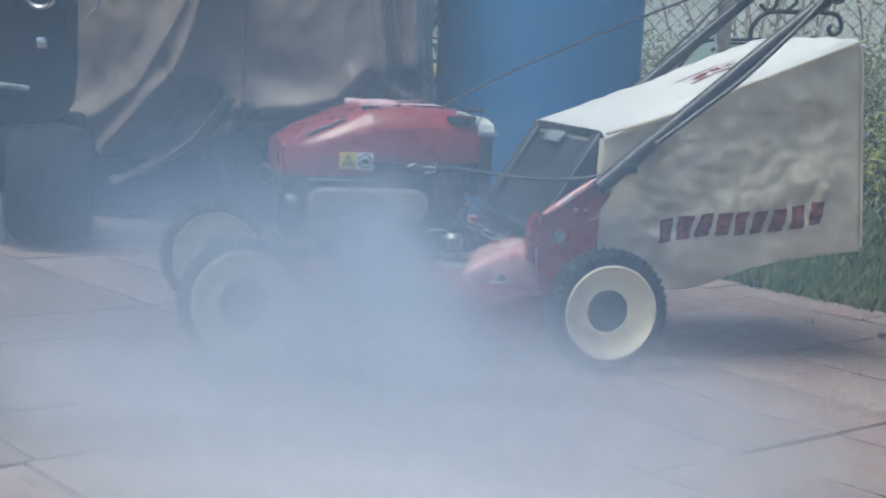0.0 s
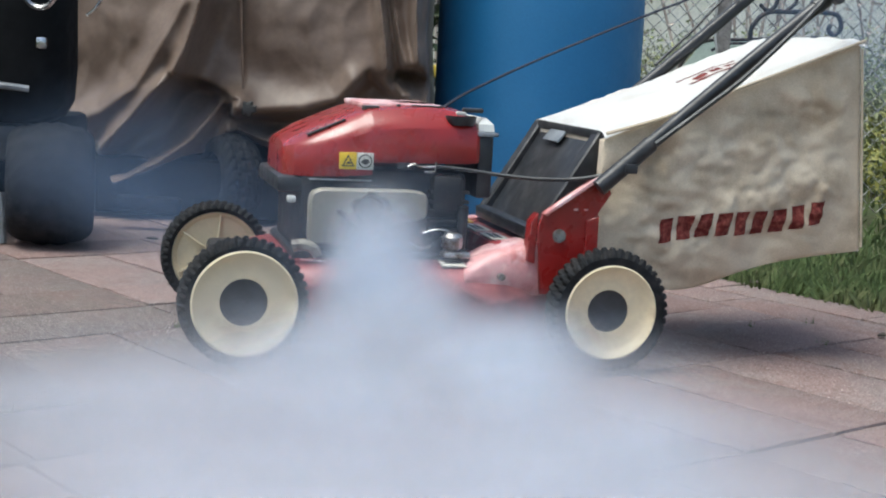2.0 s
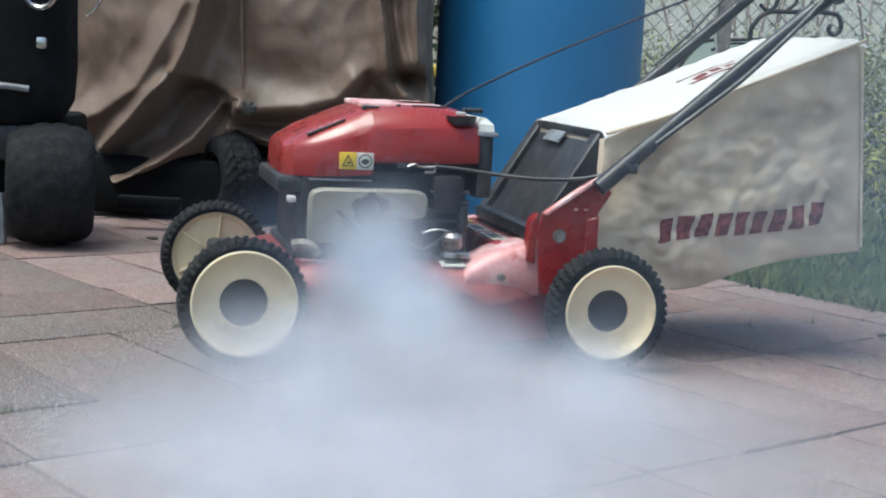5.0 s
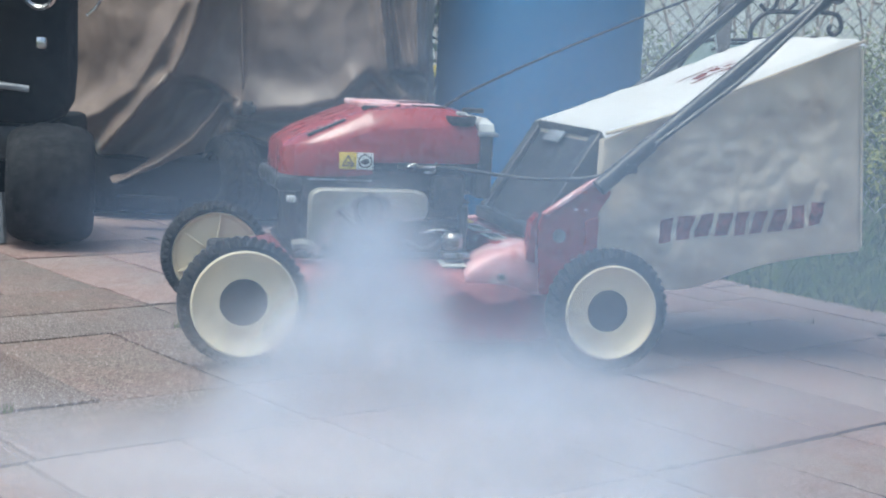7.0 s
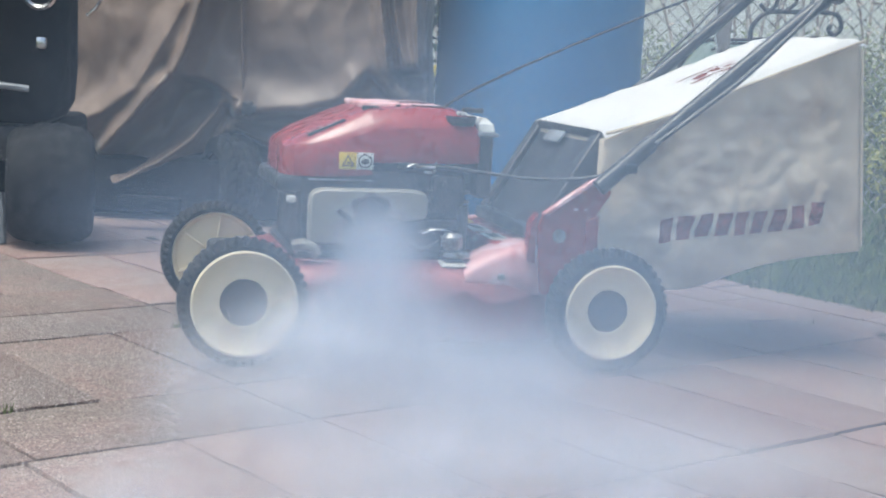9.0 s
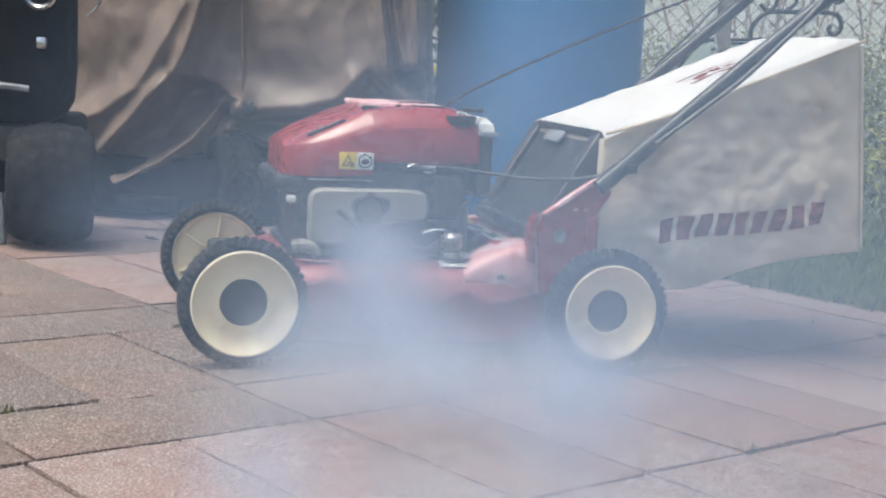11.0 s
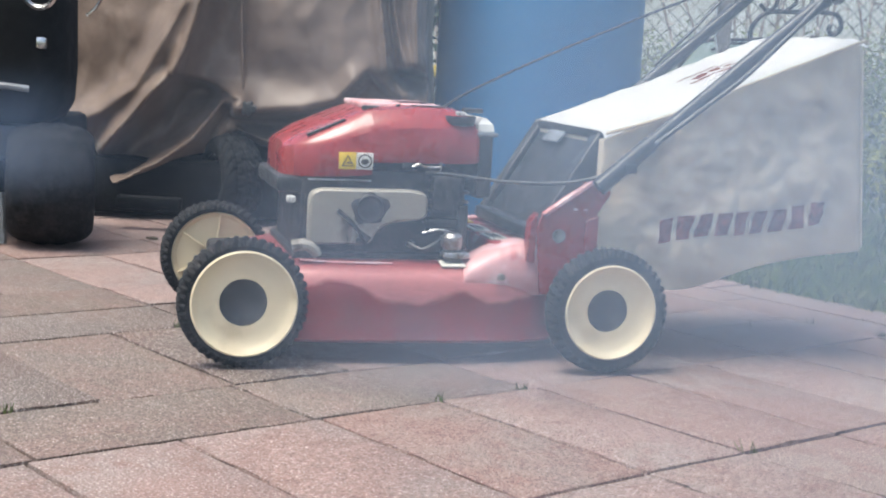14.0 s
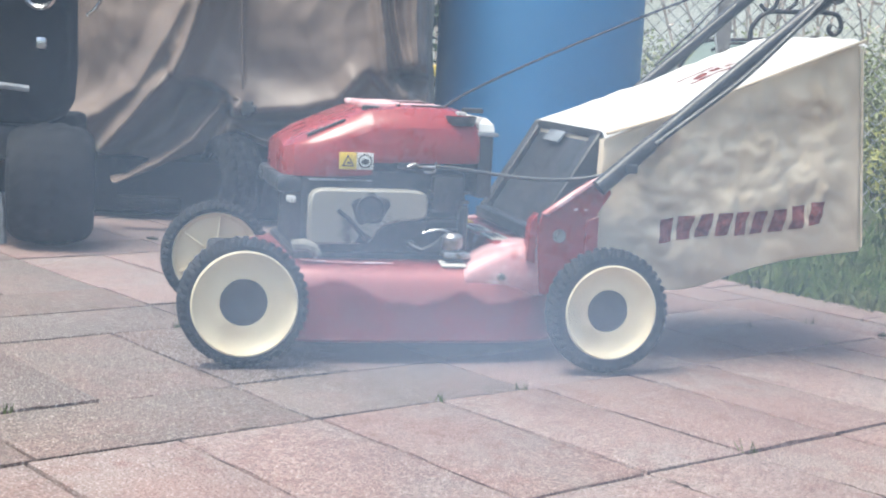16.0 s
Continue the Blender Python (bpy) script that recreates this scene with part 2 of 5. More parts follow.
def block(x0, x1, y0, y1, z0, z1, bevel=0.003, bm=None, turn=None):
    out = bm or bmesh.new()
    b = bmesh.new()
    bmesh.ops.create_cube(b, size=1.0)
    for v in b.verts:
        v.co = Vector(((x0 + x1) / 2 + v.co.x * (x1 - x0), (y0 + y1) / 2 + v.co.y * (y1 - y0), (z0 + z1) / 2 + v.co.z * (z1 - z0)))
    if bevel:
        bmesh.ops.bevel(b, geom=b.edges[:] + b.verts[:], offset=bevel, segments=2, affect="EDGES", profile=0.5)
    if turn is not None:
        c = Vector(((x0 + x1) / 2, (y0 + y1) / 2, (z0 + z1) / 2))
        bmesh.ops.transform(b, matrix=Matrix.Translation(c) @ turn @ Matrix.Translation(-c), verts=b.verts)
    return joined(out, b)


def joined(out, b):
    me = bpy.data.meshes.new("tmp")
    b.to_mesh(me)
    b.free()
    out.from_mesh(me)
    bpy.data.meshes.remove(me)
    return out


def slab(outline, y0, y1, bevel=0.002):
    """A plate cut to an outline in x and z, from y0 to y1."""
    bm = bmesh.new()
    a = [bm.verts.new((x, y0, z)) for x, z in outline]
    b = [bm.verts.new((x, y1, z)) for x, z in outline]
    bm.faces.new(a), bm.faces.new(b[::-1])
    for i in range(len(a)):
        j = (i + 1) % len(a)
        bm.faces.new((a[j], a[i], b[i], b[j]))
    bmesh.ops.recalc_face_normals(bm, faces=bm.faces)
    if bevel:
        bmesh.ops.bevel(bm, geom=bm.edges[:] + bm.verts[:], offset=bevel, segments=1, affect="EDGES")
    return bm


def loft(rings, bm=None, caps=True, closed=True):
    bm = bm or bmesh.new()
    rows = [[bm.verts.new(p) for p in ring] for ring in rings]
    n = len(rows[0])
    for a, b in zip(rows, rows[1:]):
        for i in range(n if closed else n - 1):
            j = (i + 1) % n
            bm.faces.new((a[i], a[j], b[j], b[i]))
    if caps:
        bm.faces.new(rows[0][::-1]), bm.faces.new(rows[-1])
    return bm


def smooth_path(points, steps=8):
    pts = [Vector(p) for p in points]
    out = []
    for i in range(len(pts) - 1):
        p0, p1, p2, p3 = pts[max(i - 1, 0)], pts[i], pts[i + 1], pts[min(i + 2, len(pts) - 1)]
        for k in range(steps):
            t = k / steps
            out.append(0.5 * (2 * p1 + (p2 - p0) * t + (2 * p0 - 5 * p1 + 4 * p2 - p3) * t * t + (3 * p1 - p0 - 3 * p2 + p3) * t ** 3))
    return out + [pts[-1]]


def tube(points, radius, sides=10, bm=None, steps=8, taper=1.0):
    path = smooth_path(points, steps) if steps > 1 else [Vector(p) for p in points]
    rings = []
    up = Vector((0.13, 0.27, 0.95))
    for i, p in enumerate(path):
        d = (path[min(i + 1, len(path) - 1)] - path[max(i - 1, 0)]).normalized()
        s = d.cross(up).normalized()
        t = s.cross(d).normalized()
        r = radius * (1 + (taper - 1) * i / max(1, len(path) - 1))
        rings.append([p + (s * math.cos(a) + t * math.sin(a)) * r for a in (2 * math.pi * k / sides for k in range(sides))])
    return loft(rings, bm)


def lathe(profile, sides=48, bm=None, axis="y", lug=None, center=(0, 0, 0)):
    """Turned about an axis; profile rows are (radius, place along the axis). lug(i, k): change of radius."""
    rings = []
    c = Vector(center)
    for k, (r, s) in enumerate(profile):
        ring = []
        for i in range(sides):
            a = 2 * math.pi * i / sides
            q = r + (lug(i, k) if lug else 0)
            ring.append(c + (Vector((q * math.cos(a), s, q * math.sin(a))) if axis == "y" else Vector((q * math.cos(a), q * math.sin(a), s))))
        rings.append(ring)
    return loft(rings, bm, caps=False)


def disc(radius, place, sides=32, bm=None, axis="y", center=(0, 0, 0), depth=0.004):
    return lathe([(0.0005, place), (radius * 0.96, place), (radius, place + depth * 0.3), (radius, place + depth), (0.0005, place + depth)], sides, bm, axis, None, center)


# ---- ground ----
A_DIR = Vector((math.cos(radians(-50.24)), math.sin(radians(-50.24)), 0))
B_DIR = Vector((-A_DIR.y, A_DIR.x, 0))
LAWN_EDGE = 2.68


def ground_sheet():
    bm = bmesh.new()
    bmesh.ops.create_grid(bm, x_segments=60, y_segments=60, size=1.0)
    for v in bm.verts:
        x, y = v.co.x, v.co.y
        v.co = Vector((math.copysign(abs(x) ** 3, x) * 400, 3 + math.copysign(abs(y) ** 3, y) * 400, -0.016))
    return thing("ground", bm, SOIL, "dark lawn soil reaching to the horizon", "ground", kind="structure")


ground_sheet()


def patio_bed():
    bm = bmesh.new()
    ring = [A_DIR * a + B_DIR * b for a, b in ((-4.6, -1.2), (0.6, -1.2), (0.6, LAWN_EDGE), (-4.6, LAWN_EDGE))]
    loft([[p + Vector((0, 0, z)) for p in ring] for z in (-0.05, -0.009)], bm)
    return thing("patio", bm, JOINT, "patio of faded red concrete pavers with dirt joints", "patio", kind="structure", smooth=0)


patio = patio_bed()


def grass_field():
    rng = random.Random(4)
    verts, faces = [], []
    for k in range(26000):
        near = k < 15000
        if near:
            a, b = rng.uniform(-3.6, -0.6), LAWN_EDGE - 0.03 + abs(rng.gauss(0, 0.55))
        else:
            a, b = rng.uniform(-9.0, 0.5), LAWN_EDGE + rng.uniform(0.3, 6.5)
        p = A_DIR * a + B_DIR * b
        hgt = rng.uniform(0.02, 0.06) * (1 if near else 1.5)
        turn = rng.uniform(0, math.pi)
        w = rng.uniform(0.0025, 0.005) * (1 if near else 2.0)
        s = Vector((math.cos(turn), math.sin(turn), 0)) * w
        lean = Vector((rng.gauss(0, 0.4), rng.gauss(0, 0.4), 0)) * hgt
        o = len(verts)
        z = Vector((0, 0, -0.016))
        verts += [p - s + z, p + s + z, p + lean * 0.5 + s * 0.6 + Vector((0, 0, hgt * 0.65 - 0.016)), p + lean + Vector((0, 0, hgt - 0.016))]
        faces += [(o, o + 1, o + 2), (o, o + 2, o + 3)]
    me = bpy.data.meshes.new("grass")
    me.from_pydata(verts, [], faces)
    me.materials.append(GRASS)
    tagged(new("grass", me), "short green lawn grass beside the patio", "grass", kind="stuff")


grass_field()

# ---- lawn mower ----
YAW = 14.37
mower = base("lawn_mower", "old red push lawn mower with canvas grass bag and cream wheels", "lawn mower", pose(-0.3009, 2.149, 0, 0, 0, YAW))


def deck():
    rings = []
    for z, inset in ((0.032, 0.0), (0.037, -0.003), (0.042, 0.0), (0.105, 0.002), (0.128, 0.005), (0.142, 0.013), (0.150, 0.024), (0.155, 0.04), (0.158, 0.07)):
        ring = []
        hx, hy, p = 0.268 - inset, 0.222 - inset, 5.0
        for i in range(72):
            a = 2 * math.pi * i / 72
            c, s = math.cos(a), math.sin(a)
            k = (abs(c) ** p + abs(s) ** p) ** (-1 / p)
            ring.append(Vector((0.285 + hx * c * k, 0.272 + hy * s * k, z)))
        rings.append(ring)
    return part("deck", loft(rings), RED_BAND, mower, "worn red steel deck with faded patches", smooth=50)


deck()


def fender(y, sign):
    """The raised corner of the deck over a rear wheel."""
    rings = []
    for x, top in ((0.365, 0.150), (0.385, 0.166), (0.41, 0.180), (0.44, 0.190), (0.47, 0.196), (0.495, 0.197), (0.50, 0.188)):
        w = 0.052
        ring = [(x, y + sign * 0.010, 0.11), (x, y + sign * 0.002, 0.130), (x, y + sign * 0.001, top - 0.016), (x, y + sign * 0.012, top - 0.003), (x, y + sign * 0.03, top),
                (x, y + sign * 0.06, top + 0.002), (x, y + sign * (w + 0.03), top + 0.001), (x, y + sign * (w + 0.05), 0.13)]
        rings.append(ring)
    return part("fender", loft(rings), RED_FADED_GLARE, mower, "sun-bleached pink corner of the deck", smooth=60)


fender(0.055, 1), fender(0.49, -1)
part("rear_deck", block(0.425, 0.515, 0.10, 0.46, 0.12, 0.192, 0.012), RED_WORN, mower)
part("bolt", disc(0.006, 0.046, 12, center=(0.425, 0, 0.142), depth=0.01), STEEL, mower, "rusty bolt head")


def shroud():
    rows = ((0.072, 0.291, 0.322, 0.328, 0.075), (0.076, 0.290, 0.331, 0.341, 0.100), (0.090, 0.290, 0.337, 0.348, 0.125), (0.12, 0.291, 0.344, 0.365, 0.144),
            (0.165, 0.293, 0.357, 0.384, 0.15), (0.195, 0.295, 0.368, 0.397, 0.15), (0.2155, 0.297, 0.375, 0.404, 0.15), (0.217, 0.317, 0.376, 0.404, 0.15),
            (0.28, 0.318, 0.382, 0.410, 0.15), (0.34, 0.319, 0.381, 0.410, 0.15), (0.375, 0.320, 0.379, 0.404, 0.149), (0.392, 0.321, 0.376, 0.394, 0.147), (0.398, 0.323, 0.370, 0.380, 0.143))
    rings = []
    for x, zb, zs, zt, w in rows:
        half = [(-w * 0.985, zb), (-w, zb + 0.006), (-w * 0.99, (zb + zs) / 2), (-w * 0.97, zs - 0.006), (-w * 0.93, zs + 0.004), (-w * 0.86, zs + 0.55 * (zt - zs)), (-w * 0.78, zt - 0.003), (-w * 0.7, zt), (-w * 0.3, zt + 0.003)]
        ring = [Vector((x, 0.272 + y, z)) for y, z in half] + [Vector((x, 0.272 - y, z)) for y, z in half[::-1]]
        rings.append(ring)
    ob = part("shroud", loft(rings), RED, mower, "glossy red engine shroud with rounded nose", smooth=24)
    return ob


red_shroud = shroud()
# pale pink holds both the bleached paint and the glare on the shroud top
part("top_plate", block(0.205, 0.345, 0.185, 0.36, 0.402, 0.413, 0.004), RED_FADED_GLARE, red_shroud, "faded pink top plate with glare in its colour")
for x0, x1, lift in ((0.204, 0.232, -0.0045), (0.262, 0.268, 0.0), (0.287, 0.345, 0.0)):
    part("vent_slot", block(x0, x1, 0.166, 0.180, 0.402 + lift, 0.4125 + lift, 0.002), INK, red_shroud)
part("grip_recess", lathe([(0.001, -0.012), (0.022, -0.012), (0.026, -0.006), (0.027, 0.004)], 24, None, "z", None, (0.366, 0.145, 0.3945)), BLACK, red_shroud, "dark recess of the starter grip")
part("starter_grip", block(0.372, 0.408, 0.152, 0.166, 0.404, 0.412, 0.003), BLACK, red_shroud, "black starter grip")
part("grip_clip", block(0.360, 0.377, 0.150, 0.164, 0.398, 0.405, 0.002), PALE, red_shroud)


def nose_badge():
    tilt = pose(0, 0, 0, 0, -24, 0)
    b = part("badge", block(0.108, 0.176, 0.150, 0.26, 0.3690, 0.3720, 0.001, turn=tilt), INK, red_shroud, "black badge with unreadable white marks")
    for i in range(4):
        part("badge_mark", block(0.117 + 0.013 * i, 0.126 + 0.013 * i, 0.165, 0.200 + 0.012 * (i % 3), 0.3617 + 0.0058 * i, 0.3642 + 0.0058 * i, 0.0006, turn=tilt), WHITE, b)


nose_badge()


def warning_label():
    w = part("warning_label", block(0.160, 0.188, 0.1185, 0.1235, 0.3055, 0.333, 0.0006), YELLOW, red_shroud, "yellow and white safety label with pictograms")
    part("white_half", block(0.1885, 0.2165, 0.1185, 0.1235, 0.3055, 0.333, 0.0006), WHITE, w, "off-white half")
    tri = [(0.1635, 0.310), (0.1845, 0.310), (0.174, 0.330)]
    part("triangle", slab(tri, 0.1178, 0.1187, 0), INK, w)
    part("triangle_fill", slab([(0.167, 0.3120), (0.181, 0.3120), (0.174, 0.3255)], 0.1174, 0.1179, 0), YELLOW, w)
    part("pictogram", slab([(0.170, 0.3145), (0.179, 0.3145), (0.176, 0.319), (0.172, 0.317)], 0.1169, 0.1175, 0), INK, w)
    part("ring", lathe([(0.0095, 0.1179), (0.0115, 0.1179), (0.0115, 0.1187), (0.0095, 0.1187)], 28, center=(0.2025, 0, 0.3193)), INK, w)
    part("pictogram", slab([(0.195, 0.317), (0.203, 0.3135), (0.2095, 0.318), (0.207, 0.3225), (0.199, 0.3225)], 0.1176, 0.1187, 0), INK, w)


warning_label()

engine = part("engine_block", block(0.10, 0.382, 0.138, 0.41, 0.150, 0.305, 0.012), SOOT, mower, "sooty black engine block")
part("base_flange", block(0.09, 0.385, 0.125, 0.42, 0.150, 0.168, 0.004), SOOT, engine)
for i in range(5):
    part("cooling_fin", block(0.315, 0.383, 0.122, 0.14, 0.205 + i * 0.016, 0.211 + i * 0.016, 0.0015), SOOT, engine)
part("blower_housing", block(0.062, 0.21, 0.142, 0.402, 0.262, 0.290, 0.008), BLACK, engine)
part("side_rail", block(0.112, 0.216, 0.126, 0.130, 0.2855, 0.2885, 0.001), STEEL, engine, "thin bright steel edge")
part("rear_housing", block(0.396, 0.424, 0.135, 0.36, 0.262, 0.368, 0.006), BLACK, engine)
part("housing_rim", block(0.394, 0.430, 0.130, 0.365, 0.366, 0.373, 0.002), GREY, engine)
part("housing_cap", loft([[Vector((0.411 + sx * w, 0.25 + sy * 0.11 * k, z)) for sx, sy in ((-1, -1), (1, -1), (1, 1), (-1, 1))] for z, w, k in ((0.374, 0.014, 1.0), (0.386, 0.013, 0.97), (0.396, 0.004, 0.85))]), PALE, engine, "pale plastic cap")
part("carburettor", block(0.318, 0.372, 0.118, 0.15, 0.24, 0.300, 0.010), SOOT, engine)
part("carburettor_bowl", lathe([(0.0005, 0.178), (0.014, 0.178), (0.018, 0.184), (0.018, 0.20), (0.012, 0.206), (0.0005, 0.207)], 20, None, "z", None, (0.352, 0.105, 0.0)), STEEL, engine, "dull metal float bowl")
part("fuel_hose", tube([(0.335, 0.11, 0.196), (0.318, 0.098, 0.186), (0.30, 0.10, 0.178), (0.282, 0.115, 0.186)], 0.004, 8), BLACK, engine)
part("governor_link", tube([(0.30, 0.104, 0.205), (0.33, 0.10, 0.212), (0.368, 0.10, 0.202)], 0.0018, 6), STEEL, engine)
part("base_bracket", block(0.335, 0.380, 0.085, 0.12, 0.166, 0.176, 0.003), STEEL, engine, "dull steel bracket")
# pale line drawn along the deck ridge as its highlight
part("deck_edge", tube([(0.098, 0.092, 0.1595), (0.16, 0.088, 0.1570), (0.25, 0.088, 0.1565)], 0.0016, 6), RED_FADED_GLARE, mower, "deck edge with its highlight painted on")
part("dipstick", tube([(0.375, 0.13, 0.17), (0.372, 0.12, 0.25)], 0.009, 10, steps=1), BLACK, engine)
part("spark_plug_cap", block(0.078, 0.092, 0.12, 0.14, 0.248, 0.259, 0.003), PALE, engine, "pale spark plug cap")
part("oil_filler", tube([(0.086, 0.10, 0.180), (0.104, 0.097, 0.183), (0.120, 0.095, 0.176), (0.127, 0.095, 0.166)], 0.011, 9, steps=3, taper=0.7), TANK, engine, "dirty pale plastic filler")
part("drain_plug", disc(0.006, 0.118, 10, center=(0.287, 0, 0.183), depth=0.02), STEEL, engine)


def muffler():
    outline = [(0.118, 0.182), (0.205, 0.184), (0.217, 0.188), (0.224, 0.204), (0.238, 0.216), (0.262, 0.222), (0.300, 0.226), (0.309, 0.234), (0.309, 0.262), (0.302, 0.272), (0.28, 0.275), (0.13, 0.274), (0.116, 0.268), (0.112, 0.255), (0.112, 0.19)]
    m = part("muffler_guard", slab(outline, 0.106, 0.134, 0.004), TANK, engine, "aged cream heat guard round the muffler, soot-stained", smooth=40)
    hole = part("exhaust_outlet", lathe([(0.024, 0.104), (0.022, 0.101), (0.017, 0.103), (0.016, 0.118), (0.0005, 0.118)], 24, center=(0.212, 0, 0.243)), SOOT, m, "black exhaust outlet")
    part("outlet_lip", lathe([(0.0005, 0.1040), (0.024, 0.1044), (0.027, 0.1052), (0.026, 0.1075)], 40, None, "y", lambda i, k: (0.004 * math.sin(i * 0.32 + 1) + 0.0035 * math.sin(i * 0.79) + 0.0012 * math.sin(i * 2.4)) * (k > 0), (0.212, 0, 0.243)), SOOT, m, "soot-blackened patch of metal")
    part("brace", tube([(0.158, 0.102, 0.240), (0.18, 0.100, 0.222), (0.195, 0.100, 0.205), (0.205, 0.101, 0.192)], 0.004, 8), SOOT, m)
    part("brace_plate", slab([(0.188, 0.188), (0.206, 0.185), (0.216, 0.196), (0.2, 0.206)], 0.102, 0.1055, 0.001), SOOT, m)


muffler()
lever = part("throttle_lever", tube([(0.272, 0.112, 0.313), (0.284, 0.11, 0.318), (0.292, 0.109, 0.314), (0.318, 0.108, 0.3145)], 0.0022, 8), STEEL, mower, "thin steel throttle linkage")
part("linkage_hook", tube([(0.300, 0.108, 0.306), (0.317, 0.108, 0.3065), (0.3185, 0.108, 0.323)], 0.002, 8, steps=3), STEEL, lever)
part("lever_plate", block(0.255, 0.282, 0.114, 0.119, 0.3085, 0.3195, 0.002), BLACK, lever)


def throttle_cable():
    pts = [(0.318, 0.108, 0.3155), (0.36, 0.10, 0.313), (0.42, 0.085, 0.307), (0.48, 0.065, 0.304), (0.54, 0.05, 0.307), (0.59, 0.035, 0.318), (0.625, 0.020, 0.334)]
    return part("throttle_cable", tube(pts, 0.0034, 8), BLACK, mower, "black throttle cable sagging to the handle")


cable = throttle_cable()


def chute():
    hood = part("discharge_door", slab([(0.497, 0.205), (0.540, 0.170), (0.602, 0.25), (0.622, 0.372), (0.614, 0.387), (0.604, 0.385)], 0.085, 0.44, 0.006), BLACK, mower, "black plastic rear discharge door")
    for y in (0.085, 0.408):
        part("side_flange", slab([(0.485, 0.212), (0.500, 0.205), (0.612, 0.372), (0.600, 0.389), (0.592, 0.386)], y, y + 0.032, 0.003), BLACK, hood)
    part("top_lip", block(0.588, 0.612, 0.09, 0.415, 0.371, 0.387, 0.004), BLACK, hood)
    part("foot_ledge", block(0.474, 0.50, 0.10, 0.41, 0.200, 0.222, 0.004), BLACK, hood, "grey worn ledge at the foot of the door")
    part("door_label", block(0.570, 0.596, 0.25, 0.335, 0.3625, 0.3665, 0.001, turn=pose(0, 0, 0, 0, -52, 0)), GREY, hood, "small grey label")
    return hood


chute()
for y0, y1, c, k in ((0.37, 0.43, YELLOW, 0), (0.245, 0.335, WHITE, 1), (0.135, 0.215, WHITE, 2)):
    lab = part("deck_label", block(0.430, 0.462, y0, y1, 0.1915, 0.1945, 0.001), c, mower, "peeling safety label on the deck")
    for i in range(2):
        part("label_bar", block(0.436 + 0.010 * i, 0.442 + 0.010 * i, y0 + 0.012, y1 - 0.014, 0.1940, 0.1953, 0), INK, lab)
lab = part("deck_label", block(0.330, 0.372, 0.074, 0.108, 0.1555, 0.1588, 0.001, turn=pose(0, 0, 0, 10, 0, 0)), WHITE, mower, "worn pale label on the deck shoulder")
part("label_bar", block(0.338, 0.365, 0.085, 0.09, 0.1582, 0.1595, 0), INK, lab)


def bracket(y, s):
    shape = [(0.490, 0.115), (0.584, 0.115), (0.584, 0.252), (0.606, 0.286), (0.580, 0.316), (0.572, 0.312), (0.488, 0.252), (0.480, 0.225)]
    b = part("handle_bracket", slab(shape, y, y + 0.006, 0.0015), RED, mower, "red steel handle bracket")
    part("flange", slab([(0.486, 0.250), (0.492, 0.246), (0.584, 0.310), (0.580, 0.3165)], y - 0.010 * s, y + 0.006, 0.0015), RED_FADED_GLARE, b, "worn folded edge")
    part("bolt", disc(0.0085, y - 0.006, 6, center=(0.518, 0, 0.213), depth=0.007), STEEL, b, "dull hexagonal bolt")
    part("washer", disc(0.0115, y - 0.0015, 20, center=(0.518, 0, 0.213), depth=0.002), STEEL, b)
    part("front_tab", slab([(0.466, 0.17), (0.48, 0.165), (0.482, 0.25), (0.470, 0.235)], y + 0.004, y + 0.03, 0.001), RED, b)
    part("edge_fold", slab([(0.562, 0.166), (0.584, 0.166), (0.584, 0.248), (0.562, 0.240)], y - 0.006, y, 0.001), RED, b)
    for x in (0.541, 0.558):
        part("slot_edge", block(x, x + 0.007, y - 0.0025, y + 0.001, 0.256, 0.259, 0.0006), RED_FADED_GLARE, b)


bracket(0.045, 1)


